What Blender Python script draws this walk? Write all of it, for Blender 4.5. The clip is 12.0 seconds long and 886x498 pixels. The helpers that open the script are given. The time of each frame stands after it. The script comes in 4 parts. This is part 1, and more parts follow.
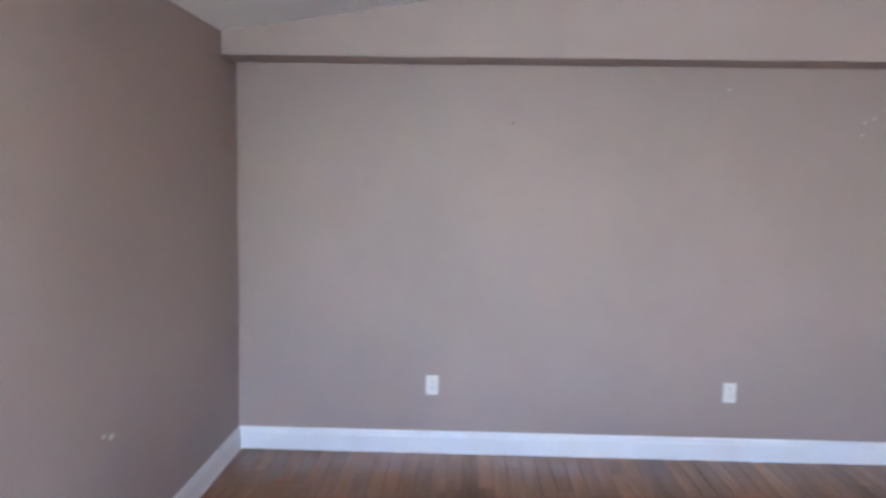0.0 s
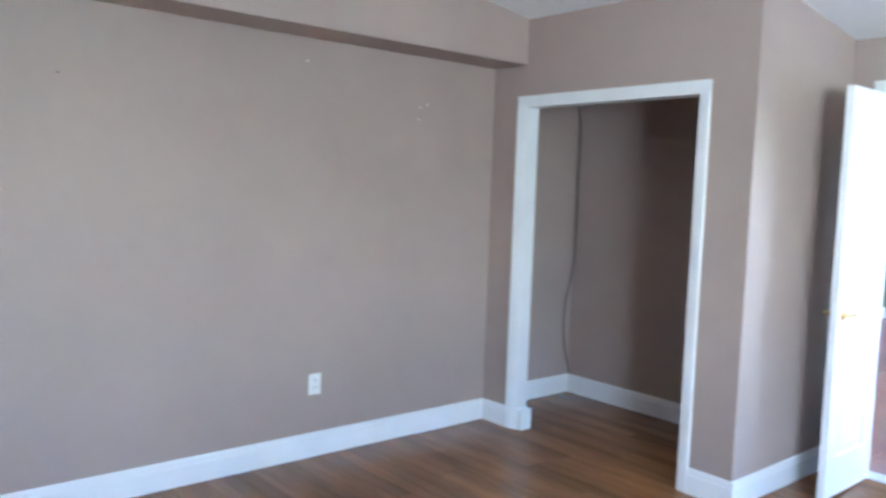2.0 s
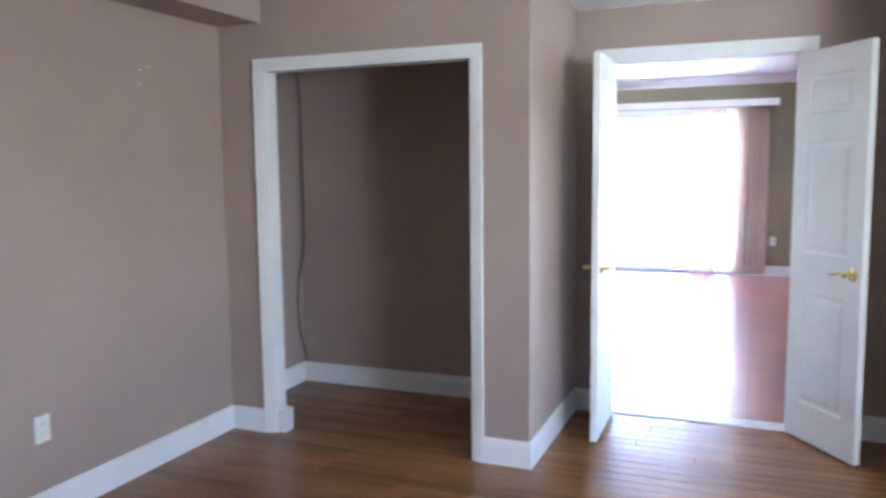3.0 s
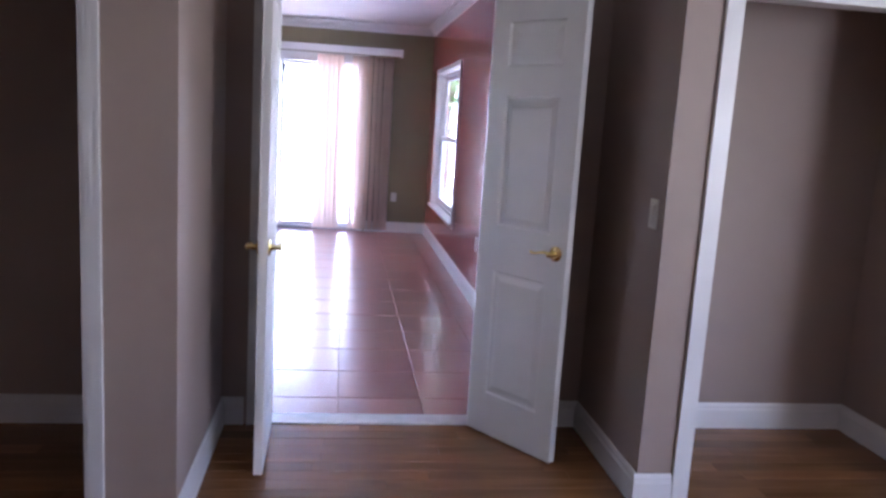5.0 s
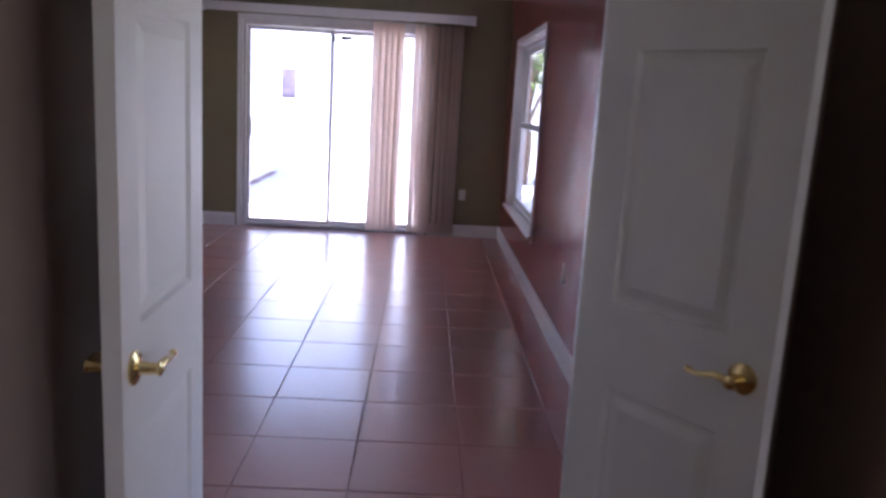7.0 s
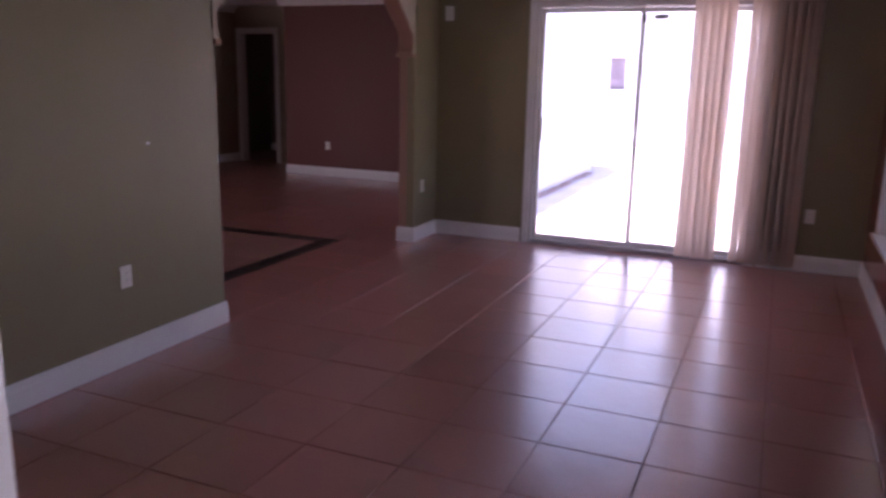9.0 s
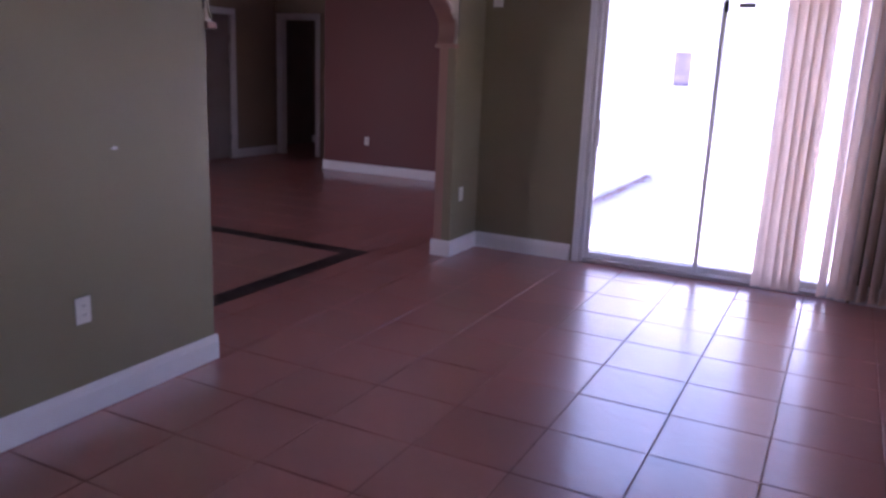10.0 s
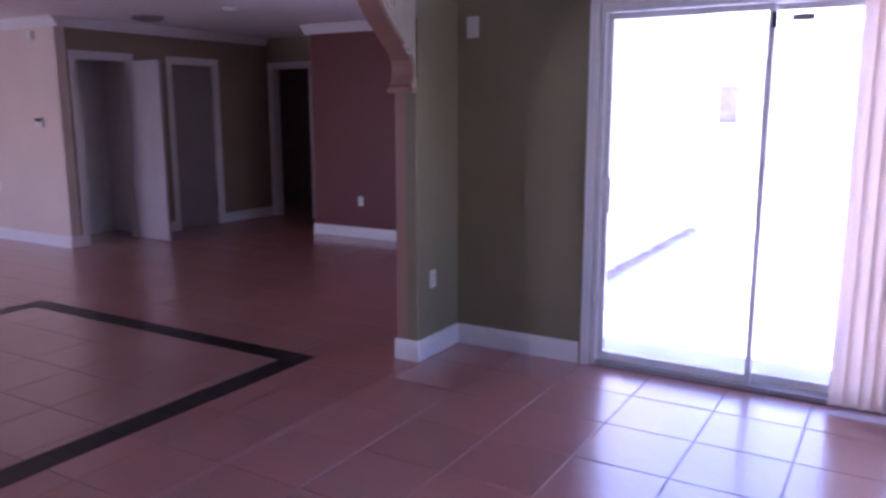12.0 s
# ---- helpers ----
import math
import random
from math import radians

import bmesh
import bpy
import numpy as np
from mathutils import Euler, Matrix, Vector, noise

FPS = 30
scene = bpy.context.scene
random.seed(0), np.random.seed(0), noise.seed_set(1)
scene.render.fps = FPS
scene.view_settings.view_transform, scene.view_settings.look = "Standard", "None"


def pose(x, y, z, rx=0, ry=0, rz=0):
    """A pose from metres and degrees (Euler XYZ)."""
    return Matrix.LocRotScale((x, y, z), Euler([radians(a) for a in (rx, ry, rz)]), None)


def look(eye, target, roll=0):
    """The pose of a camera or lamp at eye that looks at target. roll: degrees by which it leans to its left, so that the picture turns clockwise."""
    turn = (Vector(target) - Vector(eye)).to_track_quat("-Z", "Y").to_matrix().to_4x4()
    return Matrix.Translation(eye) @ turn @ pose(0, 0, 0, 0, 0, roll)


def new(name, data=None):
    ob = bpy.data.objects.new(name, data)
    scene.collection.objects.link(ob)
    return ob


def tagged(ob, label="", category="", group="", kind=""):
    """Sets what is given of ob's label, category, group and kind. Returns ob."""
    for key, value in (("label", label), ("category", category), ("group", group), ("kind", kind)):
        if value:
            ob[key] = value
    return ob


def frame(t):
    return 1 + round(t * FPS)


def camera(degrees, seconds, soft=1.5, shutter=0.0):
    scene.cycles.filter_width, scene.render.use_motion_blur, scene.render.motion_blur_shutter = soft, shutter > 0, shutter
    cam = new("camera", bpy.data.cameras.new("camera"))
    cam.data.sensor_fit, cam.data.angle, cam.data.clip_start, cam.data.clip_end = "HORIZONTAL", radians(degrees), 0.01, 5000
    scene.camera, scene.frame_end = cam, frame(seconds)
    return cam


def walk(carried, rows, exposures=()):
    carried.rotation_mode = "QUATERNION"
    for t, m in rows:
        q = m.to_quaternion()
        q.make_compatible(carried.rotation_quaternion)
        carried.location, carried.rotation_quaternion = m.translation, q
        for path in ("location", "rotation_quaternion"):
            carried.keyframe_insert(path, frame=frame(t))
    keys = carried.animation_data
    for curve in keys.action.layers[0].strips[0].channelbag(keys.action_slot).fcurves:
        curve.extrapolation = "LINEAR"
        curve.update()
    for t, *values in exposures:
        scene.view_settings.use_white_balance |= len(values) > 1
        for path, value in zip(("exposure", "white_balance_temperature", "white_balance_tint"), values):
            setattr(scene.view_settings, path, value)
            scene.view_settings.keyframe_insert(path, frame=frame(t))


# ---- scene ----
cam = camera(59.5, 12.0, soft=2.8, shutter=0.35)
PATH = [
    (0, (2.375, -3.801, 1.606), (0.384, -3.861, 1.424), 0.9),
    (0.5, (2.299, -4.086, 1.587), (0.343, -3.687, 1.454), 2.3),
    (1, (2.084, -4.181, 1.554), (0.229, -3.462, 1.348), 0.4),
    (1.5, (1.915, -4.192, 1.588), (0.151, -3.283, 1.339), -1.4),
    (2, (1.553, -4.426, 1.493), (0.029, -3.141, 1.333), 2.0),
    (2.5, (1.092, -4.576, 1.482), (-0.006, -2.921, 1.247), 0.5),
    (3, (0.702, -4.555, 1.476), (-0.047, -2.712, 1.264), -0.6),
    (3.5, (0.555, -4.385, 1.515), (0.197, -2.429, 1.300), 2.1),
    (3.7, (0.486, -4.271, 1.513), (0.310, -2.290, 1.301), 1.8),
    (5.3, (0.208, -3.333, 1.465), (0.516, -1.387, 1.122), 2.7),
    (5.5, (0.218, -3.154, 1.478), (0.537, -1.211, 1.131), 1.6),
    (6, (0.289, -2.771, 1.477), (0.564, -0.818, 1.141), 0.3),
    (6.5, (0.413, -2.387, 1.481), (0.518, -0.427, 1.096), 2.8),
    (6.7, (0.442, -2.192, 1.459), (0.542, -0.230, 1.086), 3.0),
    (8.3, (0.580, -0.843, 1.471), (0.161, 1.059, 1.017), 3.0),
    (8.5, (0.619, -0.752, 1.438), (0.130, 1.135, 0.994), 2.0),
    (9, (0.610, -0.407, 1.507), (-0.157, 1.388, 1.069), 1.2),
    (9.5, (0.462, 0.025, 1.497), (-0.452, 1.756, 1.088), 2.7),
    (10, (0.348, 0.407, 1.531), (-0.532, 2.142, 1.067), 2.3),
    (10.5, (0.270, 0.778, 1.513), (-0.645, 2.514, 1.125), 1.5),
    (11, (0.237, 1.226, 1.531), (-0.645, 2.981, 1.157), 4.0),
    (11.5, (0.157, 1.595, 1.535), (-0.685, 3.375, 1.185), 2.6),
    (12, (0.129, 2.006, 1.563), (-0.881, 3.695, 1.205), -0.1),
]
EXPOSURES = [
    (0.0, 5.32, 5500, 18), (0.6, 5.27, 5350, 14), (1.5, 5.32, 5300, 9), (2.0, 5.5, 5250, 7), (2.4, 5.47, 5450, 8), (3.0, 5.15, 5650, 13), (3.7, 4.4, 5500, 20), (5.3, 3.85, 5950, 30), (6.0, 3.45, 6150, 30), (6.7, 2.85, 6350, 29),
    (8.3, 2.2, 6900, 48), (9.0, 2.3, 7150, 47), (10.0, 2.65, 6150, 47), (12.0, 3.0, 5550, 47),
]
walk(cam, [(t, look(eye, target, roll)) for t, eye, target, roll in PATH], EXPOSURES)

# ---- world and light ----
SUN_EL, SUN_AZ = 75.0, 215.0
world = bpy.data.worlds.new("sky")
scene.world = world
world.use_nodes = True
wt = world.node_tree
sky = wt.nodes.new("ShaderNodeTexSky")
sky.sky_type = "NISHITA"
sky.sun_disc = False
sky.sun_elevation = radians(SUN_EL)
sky.sun_rotation = radians(SUN_AZ)
wt.links.new(sky.outputs[0], wt.nodes["Background"].inputs[0])
wt.nodes["Background"].inputs[1].default_value = 0.15
sun = new("sun", bpy.data.lights.new("sun", "SUN"))
sun.data.energy, sun.data.angle, sun.data.color = 5.0, radians(0.5), (1.0, 0.97, 0.93)
sd = Vector((math.sin(radians(SUN_AZ)) * math.cos(radians(SUN_EL)), math.cos(radians(SUN_AZ)) * math.cos(radians(SUN_EL)), math.sin(radians(SUN_EL))))
sun.matrix_world = look(sd * 30, (0, 0, 0))


def window_light(eye, target, w, h, watts, colour, spread=180):
    """Daylight at a window's opening: of the sky, or thrown up by the sunlit ground outside."""
    ob = new("window_daylight", bpy.data.lights.new("window_daylight", "AREA"))
    ob.data.shape, ob.data.size, ob.data.size_y, ob.data.energy, ob.data.color = "RECTANGLE", w, h, watts, colour
    ob.data.spread = radians(spread)
    ob.matrix_world = look(eye, target)


SKYLIGHT, GROUNDLIGHT = (0.58, 0.77, 1.0), (0.96, 0.93, 0.88)
window_light((4.32, -4.0, 1.45), (0, -3.6, 0.5), 1.4, 1.2, 0.56, SKYLIGHT)
window_light((4.33, -4.0, 1.40), (1.8, -3.8, 3.9), 1.4, 1.2, 0.86, GROUNDLIGHT, 130)
window_light((3.87, -5.03, 1.45), (2.0, -1.5, 0.5), 0.85, 1.2, 1.55, SKYLIGHT)
window_light((3.87, -5.04, 1.40), (2.4, -2.9, 3.9), 0.85, 1.2, 2.4, GROUNDLIGHT, 130)
window_light((-9.0, 0.10, 1.4), (-9.0, 5, 1.2), 2.2, 1.4, 8.8, (0.85, 0.85, 1.0))
window_light((-2.60, 7.95, 1.35), (-6, 7.95, 0.6), 1.1, 1.0, 0.25, (0.95, 0.85, 1.0))

# ---- materials ----


def material(name, colour, rough=0.5, metal=0.0, vary=0.08, scale=6.0, grain=120.0, bump=0.05, coat=0.0, random_by=None, random_amount=0.0, spec=0.5):
    """Principled material: cloudy variation, fine grain and relief at real size."""
    m = bpy.data.materials.new(name)
    m.use_nodes = True
    nt = m.node_tree
    n, l = nt.nodes, nt.links
    b = n["Principled BSDF"]
    b.inputs["Roughness"].default_value, b.inputs["Metallic"].default_value = rough, metal
    b.inputs["Coat Weight"].default_value = coat
    b.inputs["Specular IOR Level"].default_value = spec
    tc = n.new("ShaderNodeTexCoord")
    big = n.new("ShaderNodeTexNoise")
    big.inputs["Scale"].default_value, big.inputs["Detail"].default_value = scale, 5
    fine = n.new("ShaderNodeTexNoise")
    fine.inputs["Scale"].default_value, fine.inputs["Detail"].default_value = grain, 3
    l.new(tc.outputs["Object"], big.inputs["Vector"])
    l.new(tc.outputs["Object"], fine.inputs["Vector"])
    ramp = n.new("ShaderNodeMapRange")
    ramp.inputs["From Min"].default_value, ramp.inputs["From Max"].default_value = 0.3, 0.7
    ramp.inputs["To Min"].default_value, ramp.inputs["To Max"].default_value = 1 - vary, 1 + vary
    l.new(big.outputs["Fac"], ramp.inputs["Value"])
    mul = n.new("ShaderNodeMix")
    mul.data_type, mul.blend_type = "RGBA", "MULTIPLY"
    mul.inputs["Factor"].default_value = 1.0
    mul.inputs["A"].default_value = (*colour, 1)
    l.new(ramp.outputs["Result"], mul.inputs["B"])
    out = mul.outputs["Result"]
    if random_by:
        if random_by == "object":
            src = n.new("ShaderNodeObjectInfo").outputs["Random"]
        else:
            src = n.new("ShaderNodeNewGeometry").outputs["Random Per Island"]
        hsv = n.new("ShaderNodeHueSaturation")
        mr = n.new("ShaderNodeMapRange")
        mr.inputs["To Min"].default_value, mr.inputs["To Max"].default_value = 1 - random_amount, 1 + random_amount
        l.new(src, mr.inputs["Value"])
        l.new(mr.outputs["Result"], hsv.inputs["Value"])
        l.new(out, hsv.inputs["Color"])
        out = hsv.outputs["Color"]
    l.new(out, b.inputs["Base Color"])
    rr = n.new("ShaderNodeMapRange")
    rr.inputs["To Min"].default_value, rr.inputs["To Max"].default_value = max(0.02, rough * 0.8), min(1, rough * 1.2)
    l.new(big.outputs["Fac"], rr.inputs["Value"])
    l.new(rr.outputs["Result"], b.inputs["Roughness"])
    bp = n.new("ShaderNodeBump")
    bp.inputs["Strength"].default_value, bp.inputs["Distance"].default_value = bump, 0.004
    l.new(fine.outputs["Fac"], bp.inputs["Height"])
    l.new(bp.outputs["Normal"], b.inputs["Normal"])
    return m


def wood_material(name, dark, light, rough, random_by):
    m = material(name, light, rough, vary=0.1, scale=3, grain=60, bump=0.03, random_by=random_by, random_amount=0.2)
    nt = m.node_tree
    n, l = nt.nodes, nt.links
    mul = next(x for x in n if x.type == "MIX")
    tc = next(x for x in n if x.type == "TEX_COORD")
    mp = n.new("ShaderNodeMapping")
    mp.inputs["Scale"].default_value = (0.8, 7, 8)
    gr = n.new("ShaderNodeTexNoise")
    gr.inputs["Scale"].default_value, gr.inputs["Detail"].default_value, gr.inputs["Distortion"].default_value = 2.2, 7, 0.6
    gr.noise_dimensions = "4D"
    if random_by == "object":
        src = n.new("ShaderNodeObjectInfo").outputs["Random"]
    else:
        src = n.new("ShaderNodeNewGeometry").outputs["Random Per Island"]
    ml = n.new("ShaderNodeMath")
    ml.operation = "MULTIPLY"
    ml.inputs[1].default_value = 40
    l.new(src, ml.inputs[0])
    l.new(ml.outputs[0], gr.inputs["W"])
    l.new(tc.outputs["Object"], mp.inputs["Vector"])
    l.new(mp.outputs["Vector"], gr.inputs["Vector"])
    cr = n.new("ShaderNodeValToRGB")
    cr.color_ramp.elements[0].position, cr.color_ramp.elements[0].color = 0.32, (*dark, 1)
    cr.color_ramp.elements[1].position, cr.color_ramp.elements[1].color = 0.68, (*light, 1)
    l.new(gr.outputs["Fac"], cr.inputs["Fac"])
    l.new(cr.outputs["Color"], mul.inputs["A"])
    return m


def tile_material(name, colour, rough, random_by):
    """Glazed slate-look ceramic: broad swells and small clefts under a gloss."""
    m = material(name, colour, rough, vary=0.06, scale=2.5, grain=9, bump=0.0, random_by=random_by, random_amount=0.05, spec=0.9, coat=1.0)
    m.node_tree.nodes["Principled BSDF"].inputs["Coat Roughness"].default_value = 0.20
    m.node_tree.nodes["Principled BSDF"].inputs["Coat IOR"].default_value = 1.85
    nt = m.node_tree
    n, l = nt.nodes, nt.links
    geo = n.new("ShaderNodeNewGeometry")
    swell = n.new("ShaderNodeTexNoise")
    swell.inputs["Scale"].default_value, swell.inputs["Detail"].default_value, swell.inputs["Distortion"].default_value = 7, 5, 0.9
    cleft = n.new("ShaderNodeTexNoise")
    cleft.noise_type = "RIDGED_MULTIFRACTAL"
    cleft.inputs["Scale"].default_value, cleft.inputs["Detail"].default_value, cleft.inputs["Distortion"].default_value = 11, 3, 1.4
    cut = n.new("ShaderNodeMapRange")
    cut.inputs["From Min"].default_value, cut.inputs["From Max"].default_value = 0.75, 1.0
    cut.inputs["To Max"].default_value = 0.30
    add = n.new("ShaderNodeMath")
    l.new(geo.outputs["Position"], swell.inputs["Vector"])
    l.new(geo.outputs["Position"], cleft.inputs["Vector"])
    l.new(cleft.outputs["Fac"], cut.inputs["Value"])
    l.new(swell.outputs["Fac"], add.inputs[0])
    l.new(cut.outputs["Result"], add.inputs[1])
    bp = next(x for x in n if x.type == "BUMP")
    bp.inputs["Strength"].default_value, bp.inputs["Distance"].default_value = 0.34, 0.006
    l.new(add.outputs[0], bp.inputs["Height"])
    for x in n:
        if x.type == "TEX_NOISE" and x not in (swell, cleft):
            l.new(geo.outputs["Position"], x.inputs["Vector"])
    l.new(bp.outputs["Normal"], n["Principled BSDF"].inputs["Coat Normal"])
    return m


def glass_material(name):
    m = bpy.data.materials.new(name)
    m.use_nodes = True
    b = m.node_tree.nodes["Principled BSDF"]
    b.inputs["Transmission Weight"].default_value, b.inputs["Roughness"].default_value = 1.0, 0.0
    b.inputs["IOR"].default_value = 1.02
    return m


def vane_material(name, colour):
    """Thin cloth-backed vinyl that lets daylight through."""
    m = bpy.data.materials.new(name)
    m.use_nodes = True
    nt = m.node_tree
    n, l = nt.nodes, nt.links
    b = n["Principled BSDF"]
    b.inputs["Base Color"].default_value, b.inputs["Roughness"].default_value = (*colour, 1), 0.6
    tr = n.new("ShaderNodeBsdfTranslucent")
    tr.inputs["Color"].default_value = (0.86, 0.70, 0.60, 1)
    ns = n.new("ShaderNodeTexNoise")
    ns.inputs["Scale"].default_value = 160
    bp = n.new("ShaderNodeBump")
    bp.inputs["Strength"].default_value, bp.inputs["Distance"].default_value = 0.15, 0.002
    l.new(ns.outputs["Fac"], bp.inputs["Height"])
    l.new(bp.outputs["Normal"], b.inputs["Normal"])
    mx = n.new("ShaderNodeMixShader")
    mx.inputs[0].default_value = 0.5
    l.new(b.outputs[0], mx.inputs[1])
    l.new(tr.outputs[0], mx.inputs[2])
    l.new(mx.outputs[0], n["Material Output"].inputs[0])
    return m


TAUPE = material("taupe_wall_paint", (0.375, 0.292, 0.25), 0.55, vary=0.05, scale=1.6, grain=220, bump=0.06)
WHITE = material("white_trim_paint", (0.80, 0.80, 0.79), 0.36, vary=0.03, scale=4, grain=90, bump=0.02)
DOORWHITE = material("white_door_paint", (0.80, 0.79, 0.76), 0.38, vary=0.03, scale=5, grain=160, bump=0.05)
CEILING = material("ceiling_paint", (0.82, 0.82, 0.81), 0.8, vary=0.03, scale=3, grain=55, bump=0.25)
OLIVE = material("olive_wall_paint", (0.25, 0.222, 0.130), 0.42, vary=0.06, scale=1.4, grain=220, bump=0.06)
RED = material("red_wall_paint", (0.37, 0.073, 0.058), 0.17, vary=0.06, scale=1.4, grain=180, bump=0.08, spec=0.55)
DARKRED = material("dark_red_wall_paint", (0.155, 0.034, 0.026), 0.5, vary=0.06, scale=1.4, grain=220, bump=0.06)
SALMON = material("salmon_arch_paint", (0.38, 0.215, 0.16), 0.5, vary=0.06, scale=2, grain=220, bump=0.06)
SCROLL = material("cream_scroll_paint", (0.46, 0.40, 0.31), 0.5, vary=0.08, scale=9, grain=160, bump=0.08)
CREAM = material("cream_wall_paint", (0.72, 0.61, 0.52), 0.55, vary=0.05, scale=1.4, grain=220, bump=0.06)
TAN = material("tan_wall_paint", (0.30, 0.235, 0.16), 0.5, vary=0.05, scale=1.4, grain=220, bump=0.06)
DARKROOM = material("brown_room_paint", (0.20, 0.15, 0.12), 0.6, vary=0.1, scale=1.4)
WOOD = wood_material("oak_floor", (0.200, 0.090, 0.034), (0.285, 0.135, 0.053), 0.22, "object")
WOODREST = wood_material("oak_floor_rest", (0.200, 0.090, 0.034), (0.285, 0.135, 0.053), 0.22, "island")
WOODGAP = material("floor_gap", (0.085, 0.04, 0.018), 0.7)
TILE = tile_material("terracotta_tile", (0.45, 0.175, 0.145), 0.34, "object")
TILEREST = tile_material("terracotta_tile_rest", (0.45, 0.175, 0.145), 0.34, "island")
TILEPALE = tile_material("pale_tile", (0.47, 0.235, 0.19), 0.34, "island")
GROUT = material("grout", (0.33, 0.145, 0.12), 0.85, vary=0.2, scale=20)
BLACKTILE = material("black_border_tile", (0.014, 0.012, 0.012), 0.36, vary=0.3, scale=8, grain=60, bump=0.05, spec=0.35, random_by="object", random_amount=0.3)
MARBLE = material("threshold_marble", (0.72, 0.70, 0.68), 0.3, vary=0.1, scale=14)
BRASS = material("polished_brass", (0.84, 0.66, 0.32), 0.2, metal=1.0, vary=0.05, scale=30, bump=0.0)
PLASTIC = material("ivory_plastic", (0.78, 0.77, 0.72), 0.35, vary=0.02, scale=20, bump=0.0)
SLOT = material("outlet_slot", (0.05, 0.05, 0.05), 0.6)
ALU = material("white_aluminium", (0.78, 0.77, 0.76), 0.35, vary=0.05, scale=10, bump=0.02)
STEEL = material("grey_metal", (0.28, 0.28, 0.28), 0.4, metal=0.6)
TRACK = material("aluminium_track", (0.46, 0.45, 0.45), 0.35, metal=0.3)
CABLE = material("dark_cable", (0.13, 0.10, 0.085), 0.5)
GLASS = glass_material("window_glass")
VANE = vane_material("vertical_blind_vane", (0.80, 0.72, 0.66))
CONCRETE = material("patio_concrete", (0.57, 0.59, 0.64), 0.85, vary=0.12, scale=1.5, grain=60, bump=0.3)
STUCCO = material("white_stucco", (0.74, 0.78, 0.84), 0.9, vary=0.05, scale=2, grain=80, bump=0.4)
GRASS = material("lawn", (0.07, 0.11, 0.035), 0.9, vary=0.35, scale=4, grain=90, bump=0.6)
LEAF = material("leaves", (0.10, 0.17, 0.035), 0.6, vary=0.3, scale=3, random_by="island", random_amount=0.5)
BARK = material("bark", (0.14, 0.10, 0.07), 0.9, vary=0.3, scale=10, bump=0.5)
PALEGLASS = material("curtained_window_glass", (0.30, 0.26, 0.31), 0.15, vary=0.3, scale=5)
BLACK = material("black_plastic", (0.03, 0.03, 0.03), 0.5)

# ---- mesh helpers ----


def block(bm, x0, x1, y0, y1, z0, z1):
    v = [bm.verts.new(p) for p in ((x0, y0, z0), (x1, y0, z0), (x1, y1, z0), (x0, y1, z0), (x0, y0, z1), (x1, y0, z1), (x1, y1, z1), (x0, y1, z1))]
    return [bm.faces.new([v[i] for i in f]) for f in ((3, 2, 1, 0), (4, 5, 6, 7), (0, 1, 5, 4), (1, 2, 6, 5), (2, 3, 7, 6), (3, 0, 4, 7))]


def sweep(bm, profile, a, b, out):
    """A bar from a to b; profile: (reach along out, height) pairs, counted round."""
    a, b, out = Vector(a), Vector(b), Vector(out)
    ends = [[bm.verts.new(p + out * r + Vector((0, 0, h))) for r, h in profile] for p in (a, b)]
    k = len(profile)
    for i in range(k):
        bm.faces.new((ends[0][i], ends[0][(i + 1) % k], ends[1][(i + 1) % k], ends[1][i]))
    bm.faces.new(ends[0][::-1])
    bm.faces.new(ends[1])


def lathe(bm, rings, seg=20, axis="z", at=(0, 0, 0)):
    """Round body; rings: (radius, height)."""
    loops = []
    for r, h in rings:
        ring = []
        for i in range(seg):
            a = 2 * math.pi * i / seg
            p = (r * math.cos(a), r * math.sin(a), h)
            if axis == "y":
                p = (p[0], p[2], p[1])
            elif axis == "x":
                p = (p[2], p[0], p[1])
            ring.append(bm.verts.new(Vector(p) + Vector(at)))
        loops.append(ring)
    for p, q in zip(loops, loops[1:]):
        for i in range(seg):
            bm.faces.new((p[i], p[(i + 1) % seg], q[(i + 1) % seg], q[i]))
    bm.faces.new(loops[0][::-1])
    bm.faces.new(loops[-1])


def tube(bm, points, radius, seg=8):
    pts = [Vector(p) for p in points]
    loops = []
    for i, p in enumerate(pts):
        d = (pts[min(i + 1, len(pts) - 1)] - pts[max(i - 1, 0)]).normalized()
        u = d.orthogonal().normalized() if i == 0 else (u - d * u.dot(d)).normalized()
        w = d.cross(u)
        r = radius(i / (len(pts) - 1)) if callable(radius) else radius
        loops.append([bm.verts.new(p + (u * math.cos(2 * math.pi * k / seg) + w * math.sin(2 * math.pi * k / seg)) * r) for k in range(seg)])
    for p, q in zip(loops, loops[1:]):
        for k in range(seg):
            bm.faces.new((p[k], p[(k + 1) % seg], q[(k + 1) % seg], q[k]))
    bm.faces.new(loops[0][::-1])
    bm.faces.new(loops[-1])


def mesh_of(name, bm, mat, smooth=False, bevel=0.0):
    if bevel:
        bmesh.ops.bevel(bm, geom=bm.edges[:], offset=bevel, segments=2, affect="EDGES", profile=0.7)
    bmesh.ops.recalc_face_normals(bm, faces=bm.faces[:])
    me = bpy.data.meshes.new(name)
    bm.to_mesh(me)
    bm.free()
    me.materials.append(mat)
    if smooth:
        me.shade_smooth()
        me.set_sharp_from_angle(angle=radians(40))
    return me


def part(name, bm, mat, parent=None, label="", smooth=False, bevel=0.0):
    ob = new(name, mesh_of(name, bm, mat, smooth, bevel))
    if parent:
        ob.parent = parent
    return tagged(ob, label)


